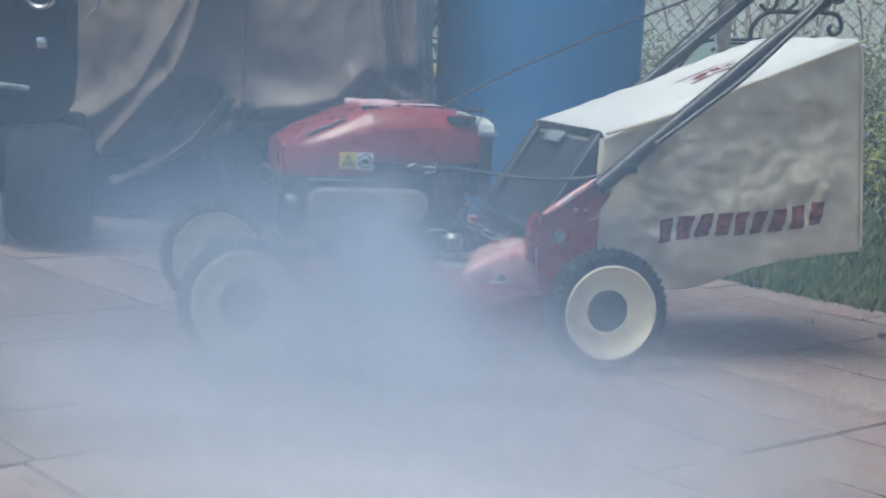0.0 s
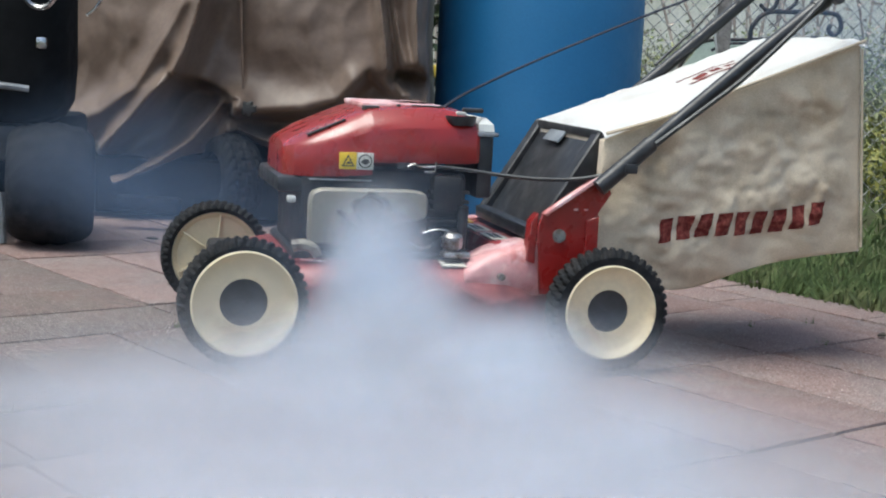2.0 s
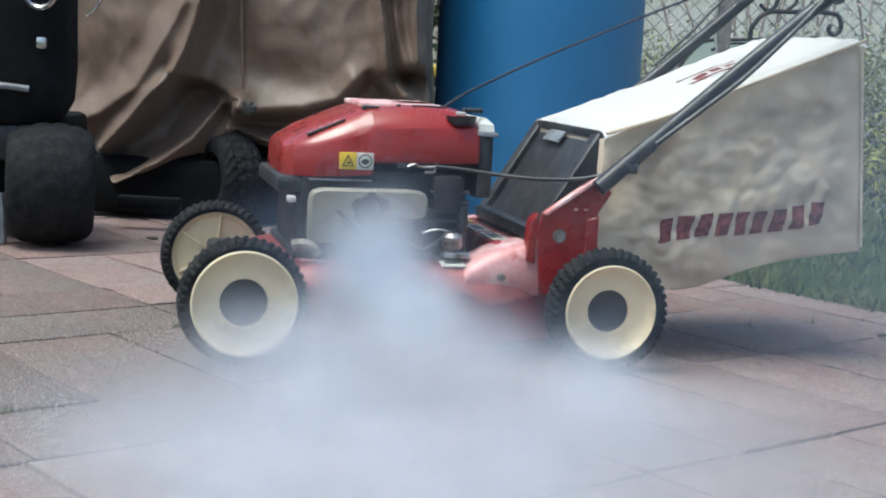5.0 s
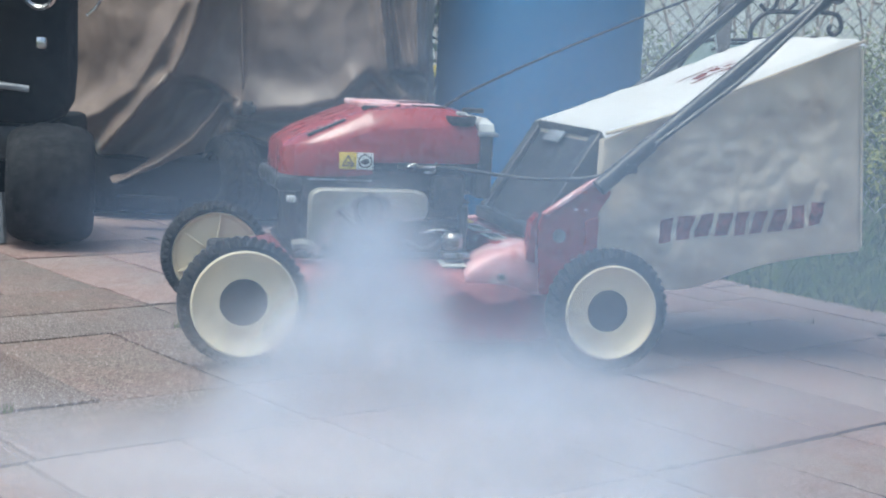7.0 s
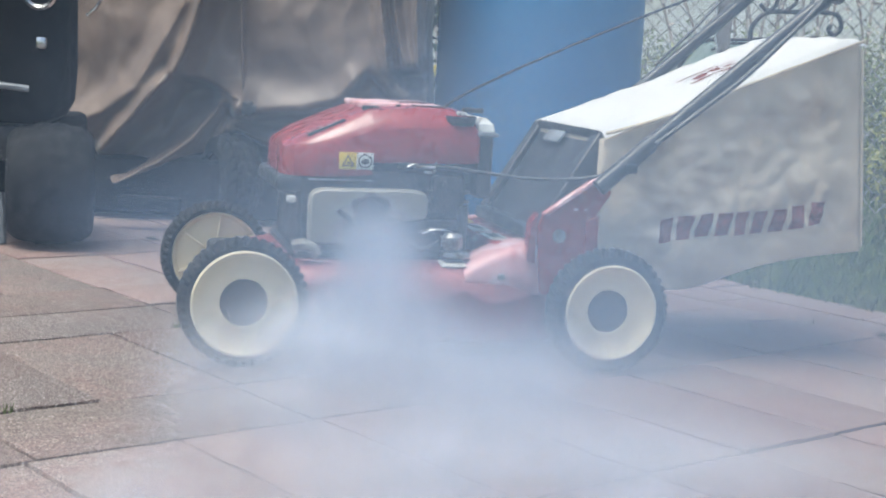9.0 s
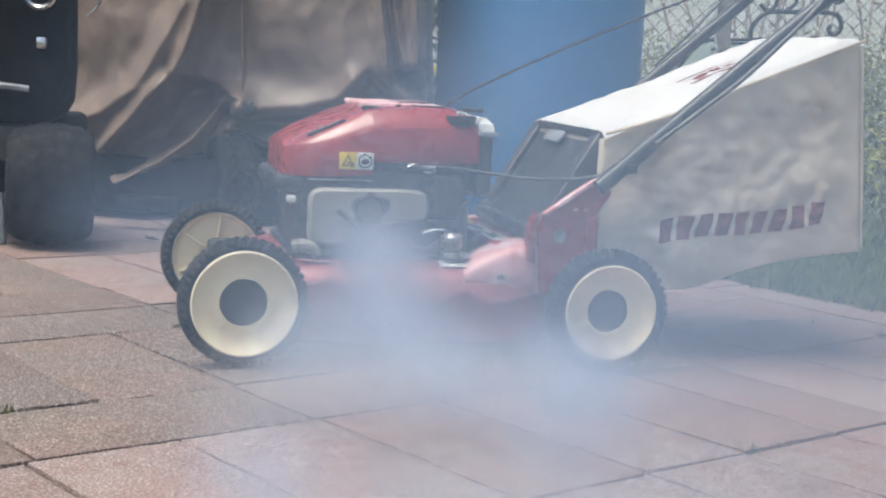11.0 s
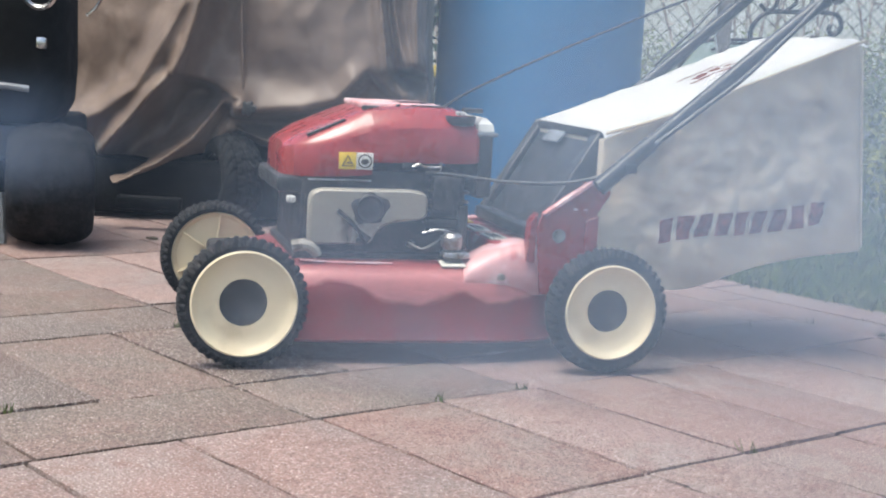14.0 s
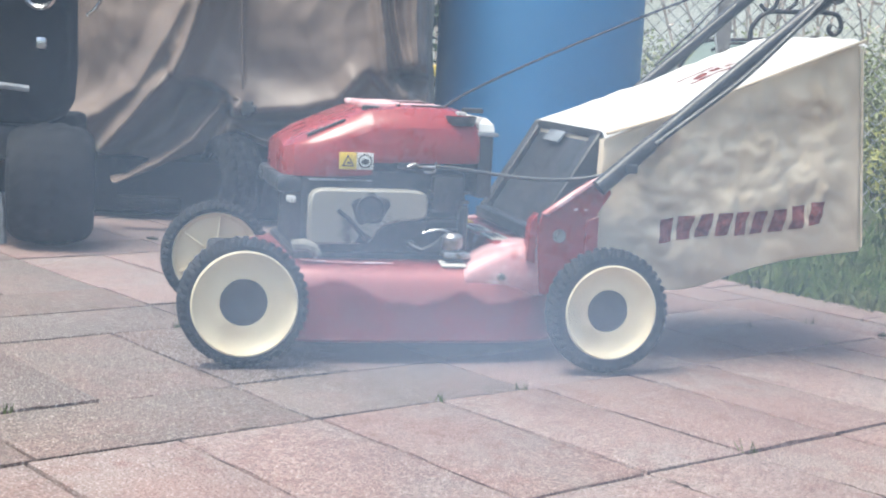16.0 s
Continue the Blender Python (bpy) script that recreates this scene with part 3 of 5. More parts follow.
def wheel(x, y, z, flip, spin, rim=1.0):
    w = new("wheel", None)
    R, W = 0.1025, 0.046
    rim_bm = lathe([(0.083, 0.004), (0.083, -0.001), (0.0805, -0.003), (0.0775, -0.001), (0.0735, 0.005), (0.066, 0.010), (0.056, 0.013), (0.047, 0.014), (0.040, 0.0135), (0.0372, 0.014), (0.0365, 0.034),
                    (0.046, 0.034), (0.072, 0.034), (0.076, 0.040), (0.080, 0.044), (0.083, 0.042)], 64)
    lathe([(0.0365, 0.033), (0.024, 0.034), (0.020, 0.040), (0.008, 0.041), (0.007, 0.034)], 32, rim_bm)
    bmesh.ops.transform(rim_bm, matrix=Matrix.Diagonal((rim, 1, rim, 1)), verts=rim_bm.verts)
    me = finish(rim_bm, "wheel", CREAM, 40)
    scene.collection.objects.unlink(w)
    bpy.data.objects.remove(w)
    w = new("wheel", me)
    tagged(w, "cream plastic wheel with black ribbed tyre")
    w.parent = mower
    w.matrix_basis = pose(x, y, z, 0, spin, 180 if flip else 0)
    for k in range(6):
        a = k * math.pi / 3
        spoke = block(0.024, 0.077 * rim, -0.002, 0.002, -0.004, 0.004, 0.001)
        for v in spoke.verts:
            vx, vy, vz = v.co
            v.co = Vector((vx * math.cos(a) - vy * math.sin(a), 0.037 + vz, vx * math.sin(a) + vy * math.cos(a)))
        part("spoke", spoke, CREAM, w)
    n = 132
    prof = [(0.0825 * rim, 0.002), (0.0835 * rim, -0.001), (0.090, -0.0015), (0.0955, 0.001), (0.0985, 0.005), (R - 0.0005, 0.011), (R, 0.018), (R, 0.028), (R - 0.0005, 0.035), (0.0985, 0.041), (0.0955, 0.045), (0.090, 0.0475), (0.0835 * rim, 0.047), (0.0825 * rim, 0.044)]

    def lug(i, k):
        return -0.0065 if 3 <= k <= 10 and (i + (k - 3) // 2) % 3 == 0 else 0.0
    part("tyre", lathe(prof, n, None, "y", lug), RUBBER, w, "dusty black ribbed rubber tyre", smooth=25)
    # shallow disc coloured like the shaded inside of the hub hole
    part("hub", lathe([(0.0374, 0.0150), (0.033, 0.0175), (0.028, 0.021), (0.0005, 0.023)], 32), HUB_SHADE, w, "hub recess with shade and haze in its grey")
    return w


wheel(0.001, 0.0, 0.1025, False, 0), wheel(0.584, -0.043, 0.1015, False, 11, 0.93)
wheel(0.001, 0.542, 0.1025, True, 25), wheel(0.584, 0.585, 0.1015, True, 7, 0.93)
part("front_axle", tube([(0.001, 0.03, 0.1025), (0.001, 0.51, 0.1025)], 0.006, 10, steps=1), STEEL, mower)
part("rear_axle", tube([(0.587, 0.0, 0.1015), (0.587, 0.55, 0.1015)], 0.006, 10, steps=1), STEEL, mower)
part("front_plate", block(-0.02, 0.05, 0.055, 0.485, 0.085, 0.14, 0.01), SOOT, mower)


def handle():
    h = part("handle", tube([(0.583, 0.028, 0.304), (0.66, 0.026, 0.372), (0.816, 0.026, 0.507), (0.96, 0.026, 0.629), (1.30, 0.026, 0.92), (1.36, 0.06, 0.975), (1.37, 0.25, 0.995), (1.36, 0.43, 0.965), (1.30, 0.462, 0.89), (1.00, 0.462, 0.620), (0.76, 0.462, 0.413), (0.583, 0.462, 0.265)], 0.0118, 14), BLACK, mower, "black painted tubular steel handle")
    for y in (0.012,):
        part("lower_tube", tube([(0.574, y + 0.013, 0.296), (0.66, y + 0.013, 0.372)], 0.0142, 12, steps=1), BLACK, h)
    part("clamp_knob", lathe([(0.001, -0.012), (0.012, -0.012), (0.014, -0.004), (0.010, 0.004), (0.001, 0.006)], 16, center=(0.963, 0.01, 0.628)), BLACK, h)
    part("cable_clip", block(0.612, 0.634, 0.008, 0.02, 0.322, 0.338, 0.003), BLACK, h)
    part("joint_sleeve", tube([(0.935, 0.026, 0.608), (1.03, 0.026, 0.689)], 0.0135, 12, steps=1), BLACK, h)
    part("handle_cable", tube([(0.66, 0.006, 0.372), (0.74, 0.004, 0.434), (0.80, 0.002, 0.482), (0.86, 0.004, 0.538), (0.91, 0.006, 0.588), (0.975, 0.010, 0.66)], 0.0042, 8), BLACK, h, "black control cable along the handle")
    part("far_cable", tube([(0.83, 0.445, 0.50), (0.90, 0.44, 0.57), (0.95, 0.445, 0.622), (1.02, 0.45, 0.69)], 0.003, 8), BLACK, h)
    part("cross_rod", tube([(0.99, 0.03, 0.655), (1.0, 0.25, 0.655), (0.99, 0.46, 0.655)], 0.004, 8), BLACK, h)


handle()
part("starter_rope", tube([(0.362, 0.25, 0.408), (0.42, 0.28, 0.439), (0.572, 0.34, 0.505), (0.787, 0.42, 0.590), (0.93, 0.455, 0.645)], 0.0026, 6, steps=4), ROPE, mower, "thin dark starter rope stretched to the handle")


def bag():
    """Canvas bag: a box of cloth, drawn in along the seams and creased."""
    nx, nz, ny = 80, 54, 36

    def side(s, t):
        """Place on the side outline: s from the mower to the back, t from the bottom up."""
        front = Vector((0.588, 0.16)).lerp(Vector((0.592, 0.382)), t)
        back = Vector((1.080, 0.196)).lerp(Vector((1.046, 0.566)), t)
        p = front.lerp(back, s)
        dip = -0.042 * math.exp(-((s - 0.3) / 0.25) ** 2) - 0.008 * math.sin(math.pi * s)
        p.y += dip * (1 - t) ** 1.5
        p.y -= 0.010 * t ** 4
        return p

    def crease(s, t, seed):
        q = Vector((s * 5.5 + t * 2.4, t * 4.0 - s * 1.8, seed))
        return 0.017 * noise.noise(q) + 0.016 * abs(noise.noise(q * 1.9)) + 0.007 * abs(noise.noise(q * 4.1 + Vector((3, 1, 0)))) + 0.003 * noise.noise(q * 8)

    bm = bmesh.new()
    rows = []
    for j in range(nz + 1):
        t = j / nz
        ring = []
        for i in range(nx + 1):
            s = i / nx
            p = side(s, t)
            hug = min(1, 6 * s, 6 * (1 - s), 5 * t, 5 * (1 - t))
            ring.append(Vector((p.x, 0.062 - hug * (0.010 + crease(s, t, 1.0)), p.y)))
        for i in range(1, ny):
            u = i / ny
            p = side(1, t)
            hug = min(1, 5 * u, 5 * (1 - u))
            ring.append(Vector((p.x + hug * (0.012 + crease(u, t, 5.0)), 0.062 + u * 0.366, p.y)))
        for i in range(nx + 1):
            s = 1 - i / nx
            p = side(s, t)
            hug = min(1, 6 * s, 6 * (1 - s), 5 * t, 5 * (1 - t))
            ring.append(Vector((p.x, 0.428 + hug * (0.010 + crease(s, t, 9.0)), p.y)))
        for i in range(1, ny):
            u = 1 - i / ny
            p = side(0, t)
            ring.append(Vector((p.x, 0.062 + u * 0.366, p.y)))
        rows.append(ring)
    loft(rows, bm)
    b = part("grass_bag", bm, CANVAS, mower, "stained tan canvas grass bag with wrinkles", smooth=80)
    top = bmesh.new()
    grid = []
    for i in range(nx + 1):
        s = i / nx
        row = []
        for j in range(ny + 1):
            u = j / ny
            p = side(s, 1)
            over = -0.012 * (max(0, 1 - 14 * min(u, 1 - u)) ** 2)
            back = -0.012 * max(0, 1 - 16 * (1 - s)) ** 2
            row.append(Vector((p.x + 0.006 * (s - 0.5) + (0.004 if s > 0.99 else 0), 0.050 + u * 0.388, p.y + 0.015 + over + back + -0.006 * u * math.sin(math.pi * s) + 0.3 * crease(s, u, 3.0) * min(1, 5 * s))))
        grid.append(row)
    vs = [[top.verts.new(p) for p in row] for row in grid]
    for i in range(nx):
        for j in range(ny):
            top.faces.new((vs[i][j], vs[i + 1][j], vs[i + 1][j + 1], vs[i][j + 1]))
    bmesh.ops.solidify(top, geom=top.faces[:], thickness=0.003)
    # the lid's whiter colour includes the full sun falling on it
    lid = part("bag_top", top, CANVAS_SUNLIT, b, "canvas bag top with sun glare in its white", smooth=80)
    part("seam", tube([(0.590, 0.049, 0.384)] + [Vector((side(s, 1).x, 0.046, side(s, 1).y + 0.004)) for s in (0.2, 0.4, 0.6, 0.8, 1.0)], 0.0028, 8), CANVAS, b, "tan piping along the upper seam")
    part("rear_seam", tube([Vector((side(1, t).x, 0.056, side(1, t).y)) for t in (0.02, 0.25, 0.5, 0.75, 0.97)], 0.0022, 8), CANVAS, b)
    bpy.context.view_layer.update()
    # nine plain printed shapes on the side, and a small mark on the top
    for i in range(9):
        x = 0.694 + i * 0.0342
        z = 0.204 + 0.036 * (i / 8) ** 1.2 + 0.004 * math.sin(i * 0.8)
        w, hgt = (0.025 if i not in (4, 5) else 0.023), 0.040
        lean = 0.004
        shape = bmesh.new()
        n = 14
        gridv = []
        for a in range(n + 1):
            col = []
            for c in range(n + 1):
                px, pz = x + w * a / n + lean * (c / n - 0.5), z + hgt * c / n + 0.0035 * a / n
                col.append(shape.verts.new((px, 0.0, pz)))
            gridv.append(col)
        for a in range(n):
            for c in range(n):
                shape.faces.new((gridv[a][c], gridv[a + 1][c], gridv[a + 1][c + 1], gridv[a][c + 1]))
        for v in shape.verts:
            v.co.y = face_y(b, v.co.x, v.co.z) - 0.0016
        part("printed_shape", shape, PRINT, b, smooth=80)
    bpy.context.view_layer.update()
    for i, (x, y, w, d) in enumerate(((0.80, 0.20, 0.10, 0.012), (0.82, 0.225, 0.022, 0.022), (0.85, 0.228, 0.022, 0.022), (0.88, 0.225, 0.022, 0.022), (0.80, 0.262, 0.11, 0.007))):
        mark = bmesh.new()
        vs = [[mark.verts.new((x + w * p / 8, y + d * q / 3, 0)) for q in range(4)] for p in range(9)]
        for p in range(8):
            for q in range(3):
                mark.faces.new((vs[p][q], vs[p + 1][q], vs[p + 1][q + 1], vs[p][q + 1]))
        for v in mark.verts:
            hit, place, normal, index = lid.ray_cast(Vector((v.co.x, v.co.y, 2.0)), Vector((0, 0, -1)))
            v.co.z = (place.z if hit else 0.5) + 0.0012
        part("top_mark", mark, PRINT, lid, smooth=80)
    return b


def face_y(ob, x, z):
    """How near the cloth's outer side lies at x, z."""
    hit, place, normal, index = ob.ray_cast(Vector((x, -0.3, z)), Vector((0, 1, 0)))
    return place.y if hit else 0.05


bag()


# ---- behind the mower ----
RIDGES = (  # rounded folds: broken line, how far it stands out, its width
    (((-0.66, 1.0), (-0.686, 0.611), (-0.733, 0.466), (-0.757, 0.41), (-0.815, 0.351), (-0.882, 0.271), (-0.957, 0.189)), 0.075, 0.026),
    (((-0.70, 1.0), (-0.737, 0.609), (-0.801, 0.479), (-0.867, 0.365), (-0.968, 0.292), (-1.06, 0.246)), 0.055, 0.040),
    (((-0.93, 0.09), (-0.793, 0.166), (-0.709, 0.231), (-0.64, 0.335), (-0.60, 0.335)), 0.085, 0.030),
    (((-0.27, 0.415), (-0.319, 0.362), (-0.402, 0.338), (-0.559, 0.320)), 0.040, 0.045),
    (((-0.595, 0.262), (-0.525, 0.238), (-0.44, 0.228)), 0.075, 0.018),
    (((-0.20, 1.0), (-0.207, 0.637), (-0.189, 0.535), (-0.177, 0.442), (-0.132, 0.382)), 0.045, 0.018),
    (((-0.165, 1.0), (-0.170, 0.618), (-0.150, 0.526), (-0.130, 0.455)), 0.04, 0.012),
    (((-0.115, 1.0), (-0.108, 0.62), (-0.102, 0.47)), 0.045, 0.012),
)
CREASES = (  # cloth that falls back on one side of a line: the line, how far back, over what width
    (((-0.752, 0.404), (-0.696, 0.390), (-0.623, 0.366), (-0.600, 0.352)), 0.10, 0.042),
    (((-0.957, 0.189), (-0.882, 0.271), (-0.815, 0.351), (-0.757, 0.41), (-0.733, 0.466), (-0.686, 0.611), (-0.66, 1.0)), 0.055, 0.045),
    (((-0.600, 0.300), (-0.559, 0.306), (-0.402, 0.322), (-0.319, 0.346), (-0.25, 0.425)), 0.10, 0.034),
    (((-0.132, 0.382), (-0.177, 0.442), (-0.189, 0.535), (-0.207, 0.637), (-0.20, 1.0)), 0.05, 0.016),
    (((-0.168, 0.445), (-0.12, 0.458), (-0.075, 0.44)), 0.09, 0.020),
    (((-0.589, 0.9), (-0.583, 0.50), (-0.571, 0.35)), 0.012, 0.02),
)


def line_distance(x, z, line):
    """Distance of each place from a broken line, and how fully it lies on its right-hand side."""
    best, right, over = np.full(x.shape, 9.0), np.zeros(x.shape, bool), np.zeros(x.shape)
    last = len(line) - 2
    for k, ((ax, az), (bx, bz)) in enumerate(zip(line, line[1:])):
        dx, dz = bx - ax, bz - az
        size = math.hypot(dx, dz)
        along = ((x - ax) * dx + (z - az) * dz) / size ** 2
        t = np.clip(along, 0, 1)
        d = np.hypot(x - ax - t * dx, z - az - t * dz)
        past = np.maximum(-along if k == 0 else 0.0, 0.0) * size + np.maximum(along - 1 if k == last else 0.0, 0.0) * size
        near = d < best
        best[near] = d[near]
        right[near] = (dx * (z - az) - dz * (x - ax) < 0)[near]
        over[near] = (past + 0 * x)[near]
    return best, np.where(right, np.exp(-(over / 0.018) ** 2), 0.0)


def hem(x):
    xs = (-1.16, -1.096, -1.027, -0.983, -0.921, -0.861, -0.776, -0.648, -0.589, -0.502, -0.458, -0.05)
    zs = (0.25, 0.238, 0.228, 0.171, 0.093, 0.124, 0.161, 0.206, 0.235, 0.215, 0.20, 0.20)
    return sum(float(np.interp(x + d, xs, zs)) for d in (-0.014, 0.0, 0.014)) / 3 + 0.003 * math.sin(x * 40)


def covered_tractor():
    cover = bmesh.new()
    nx, nz = 230, 170
    across = [-1.16 + 1.08 * i / nx for i in range(nx + 1)]
    gx = np.array([[x] * (nz + 1) for x in across])
    gz = np.array([[hem(x) + (1.12 - hem(x)) * j / nz for j in range(nz + 1)] for x in across])
    gy = 3.98 + 0.10 * np.maximum(0, gz - 0.5) + 0.36 * np.maximum(0, -0.9 - gx)
    for line, out, width in RIDGES:
        d = line_distance(gx, gz, line)[0] / width
        gy -= out * (0.8 * np.exp(-0.7 * d * d) + 0.5 * np.exp(-1.6 * d))
    for line, back, width in CREASES:
        d, right = line_distance(gx, gz, line)
        d = d / width
        gy += right * back * d * np.exp(1 - d)
    rows = []
    for i in range(nx + 1):
        col = []
        for j in range(nz + 1):
            x, y, z = float(gx[i, j]), float(gy[i, j]), float(gz[i, j])
            y += 0.024 * noise.noise(Vector((x * 4 + z * 2, z * 4, 2.0))) + 0.014 * abs(noise.noise(Vector((x * 9 - z * 4, z * 7 + x * 3, 7.0)))) + 0.004 * noise.noise(Vector((x * 24, z * 20, 7.0)))
            xx = x + (0.035 * max(0, 0.55 - z) / 0.4 if i > nx - 12 else 0)
            col.append(Vector((xx, y, z)))
        for k in range(1, 9):
            p = col[nz]
            col.append(Vector((p.x * (1 - 0.02 * k), p.y + 0.09 * k, p.z + 0.03 * math.sin(k * 0.6) + 0.012 * noise.noise(Vector((p.x * 6, k * 0.7, 0))))))
        rows.append(col)
    vs = [[cover.verts.new(p) for p in col] for col in rows]
    for i in range(nx):
        for j in range(len(vs[0]) - 1):
            cover.faces.new((vs[i][j], vs[i + 1][j], vs[i + 1][j + 1], vs[i][j + 1]))
    # the side that falls away at the end of the cover
    side = [[v.co + Vector((0.01 * math.sin(k * 1.7), 0.09 * k, 0)) for v in vs[nx][: nz + 1]] for k in range(0, 9)]
    sv = [[cover.verts.new(p) for p in col] for col in side]
    for i in range(8):
        for j in range(nz):
            cover.faces.new((sv[i][j], sv[i + 1][j], sv[i + 1][j + 1], sv[i][j + 1]))
    bmesh.ops.remove_doubles(cover, verts=cover.verts, dist=0.0005)
    for _ in range(2):
        bmesh.ops.smooth_vert(cover, verts=[v for v in cover.verts if not v.is_boundary], factor=0.5, use_axis_x=True, use_axis_y=True, use_axis_z=True)
    bmesh.ops.solidify(cover, geom=cover.faces[:], thickness=0.004)
    c = thing("vehicle_cover", cover, TARP, "draped brown vinyl cover with deep folds over a small tractor", "cover", smooth=80)
    part("seam", tube([(-0.598, 3.97, 1.0), (-0.594, 3.965, 0.75), (-0.590, 3.955, 0.617), (-0.582, 3.945, 0.48), (-0.573, 3.93, 0.375)], 0.0035, 6), SEAM, c, "stitched vertical seam")
    bpy.context.view_layer.update()
    hit, place, normal, index = c.ray_cast(Vector((-0.557, 2.0, 0.322)), Vector((0, 1, 0)))
    hole = lathe([(0.0005, -0.016), (0.014, -0.016), (0.020, -0.013), (0.021, 0.006)], 18, None, "y", lambda i, k: 0.004 * math.sin(i * 2.3) * (k > 0))
    part("tie_hole", hole, INK, c, "dark torn tie hole").matrix_basis = Matrix.Translation(place)
    tractor = base("garden_tractor", "dark garden tractor standing under a brown cover", "tractor")
    part("chassis", block(-1.05, -0.12, 4.15, 4.62, 0.10, 0.60, 0.03), TRACTOR, tractor)
    part("mower_deck", block(-1.02, -0.12, 3.93, 4.70, 0.012, 0.17, 0.02), TRACTOR, tractor)
    for x, y in ((-0.605, 3.97), (-0.605, 4.62)):
        big_tyre(tractor, x, y, 0.125, 0.118, -58)
    return tractor


def big_tyre(parent, x, y, r, width, turn, deep=0.007):
    """A small pneumatic tyre with chevron tread, set across the view by turn."""
    w = part("wheel", lathe([(r * 0.55, -width * 0.42), (r * 0.5, -width * 0.40), (r * 0.46, -width * 0.2), (r * 0.15, -width * 0.18), (0.002, -width * 0.2)], 36), SOOT, parent, "dark steel wheel")
    w.matrix_basis = pose(x, y, r, 0, 0, turn)
    prof = []
    for k in range(25):
        a = math.pi * (k / 24 - 0.5) * 1.2
        prof.append((r * (0.66 + 0.34 * max(0.0, math.cos(a)) ** 0.78) if abs(a) < 1.57 else r * (0.66 - 0.3 * (abs(a) - 1.57)), math.sin(max(-1.57, min(1.57, a))) * width * 0.5))

    def lug(i, k):
        if not 4 <= k <= 20:
            return 0.0
        return -deep if (i + abs(k - 12)) % 4 < 1 or k in (9, 12, 15) else 0.0
    part("tyre", lathe(prof, 88, None, "y", lug), OLD_RUBBER, w, "black rubber tyre with block tread", smooth=25)
    return w


covered_tractor()


def ride_on_mower():
    """Dark ride-on mower beside the covered one; only its end shows."""
    m = base("ride_on_mower", "dark ride-on mower with wide rear tyre parked on the patio", "ride-on mower")
    rings = []
    for z, k in ((0.285, 0.86), (0.30, 0.93), (0.34, 0.985), (0.42, 1.0), (0.52, 0.995), (0.66, 0.99), (0.85, 0.95)):
        ring = []
        for i in range(40):
            a = 2 * math.pi * i / 40
            c, s = math.cos(a), math.sin(a)
            q = (abs(c) ** 5 + abs(s) ** 5) ** -0.2
            ring.append(Vector((-1.297 + 0.385 * c * q * k, 3.43 + 0.125 * s * q * k, z)))
        rings.append(ring)
    body = part("body", loft(rings), TRACTOR, m, "dark rounded body panel")
    part("fender_edge", tube([(-1.5, 3.295, 0.375), (-1.2, 3.292, 0.378), (-1.05, 3.296, 0.374), (-0.98, 3.31, 0.368)], 0.008, 8), GREY, body, "worn grey panel edge")
    part("latch", block(-0.962, -0.938, 3.295, 3.315, 0.462, 0.490, 0.006), CHROME, body, "dull chrome latch")
    part("lamp_ring", lathe([(0.030, 0), (0.036, -0.006), (0.042, 0)], 28, center=(-0.955, 3.30, 0.592)), CHROME, body, "chrome ring")
    part("edge_trim", tube([(-0.931, 3.42, 0.36), (-0.929, 3.42, 0.50), (-0.926, 3.42, 0.66)], 0.003, 8), CHROME, body)
    part("hook", tube([(-0.872, 3.40, 0.545), (-0.85, 3.40, 0.565), (-0.835, 3.40, 0.595), (-0.832, 3.40, 0.64)], 0.004, 8), CHROME, body, "bent bright rod")
    part("under_panel", block(-1.6, -1.0, 3.34, 3.56, 0.195, 0.285, 0.02), BLACK, m, "greyish lower panel")
    part("frame", block(-1.6, -0.95, 3.5, 3.75, 0.10, 0.30, 0.02), TRACTOR, m)
    part("stay", tube([(-1.045, 3.33, 0.0), (-1.055, 3.34, 0.12)], 0.012, 8, steps=1), GREY, m, "grey metal stay")
    part("hitch_bar", block(-0.87, -0.70, 3.72, 3.76, 0.05, 0.085, 0.008), TRACTOR, m)
    big_tyre(m, -0.937, 3.35, 0.146, 0.20, -75, 0.004)
    big_tyre(m, -1.55, 3.62, 0.145, 0.188, -75, 0.003)


ride_on_mower()


def drum():
    prof = [(0.0005, 0.0), (0.27, 0.0), (0.285, 0.012), (0.288, 0.03), (0.290, 0.12), (0.291, 0.27), (0.296, 0.285), (0.296, 0.30), (0.291, 0.315), (0.2925, 0.46), (0.293, 0.60), (0.298, 0.615), (0.298, 0.635), (0.292, 0.65), (0.288, 0.80), (0.280, 0.86), (0.286, 0.875), (0.286, 0.90), (0.27, 0.905), (0.262, 0.885), (0.0005, 0.885)]
    plain = [(1.07 * r if not 0.27 < z < 0.66 else 0.3125, z) for r, z in prof]
    d = thing("plastic_drum", lathe(plain, 96, None, "z"), BLUE, "tall blue plastic drum standing on the lawn", "drum", at=pose(0.262, 4.40, -0.016))
    part("bung", disc(0.03, 0.885, 20, axis="z", center=(0.14, 0.0, 0.0), depth=0.02), BLUE, d)


drum()


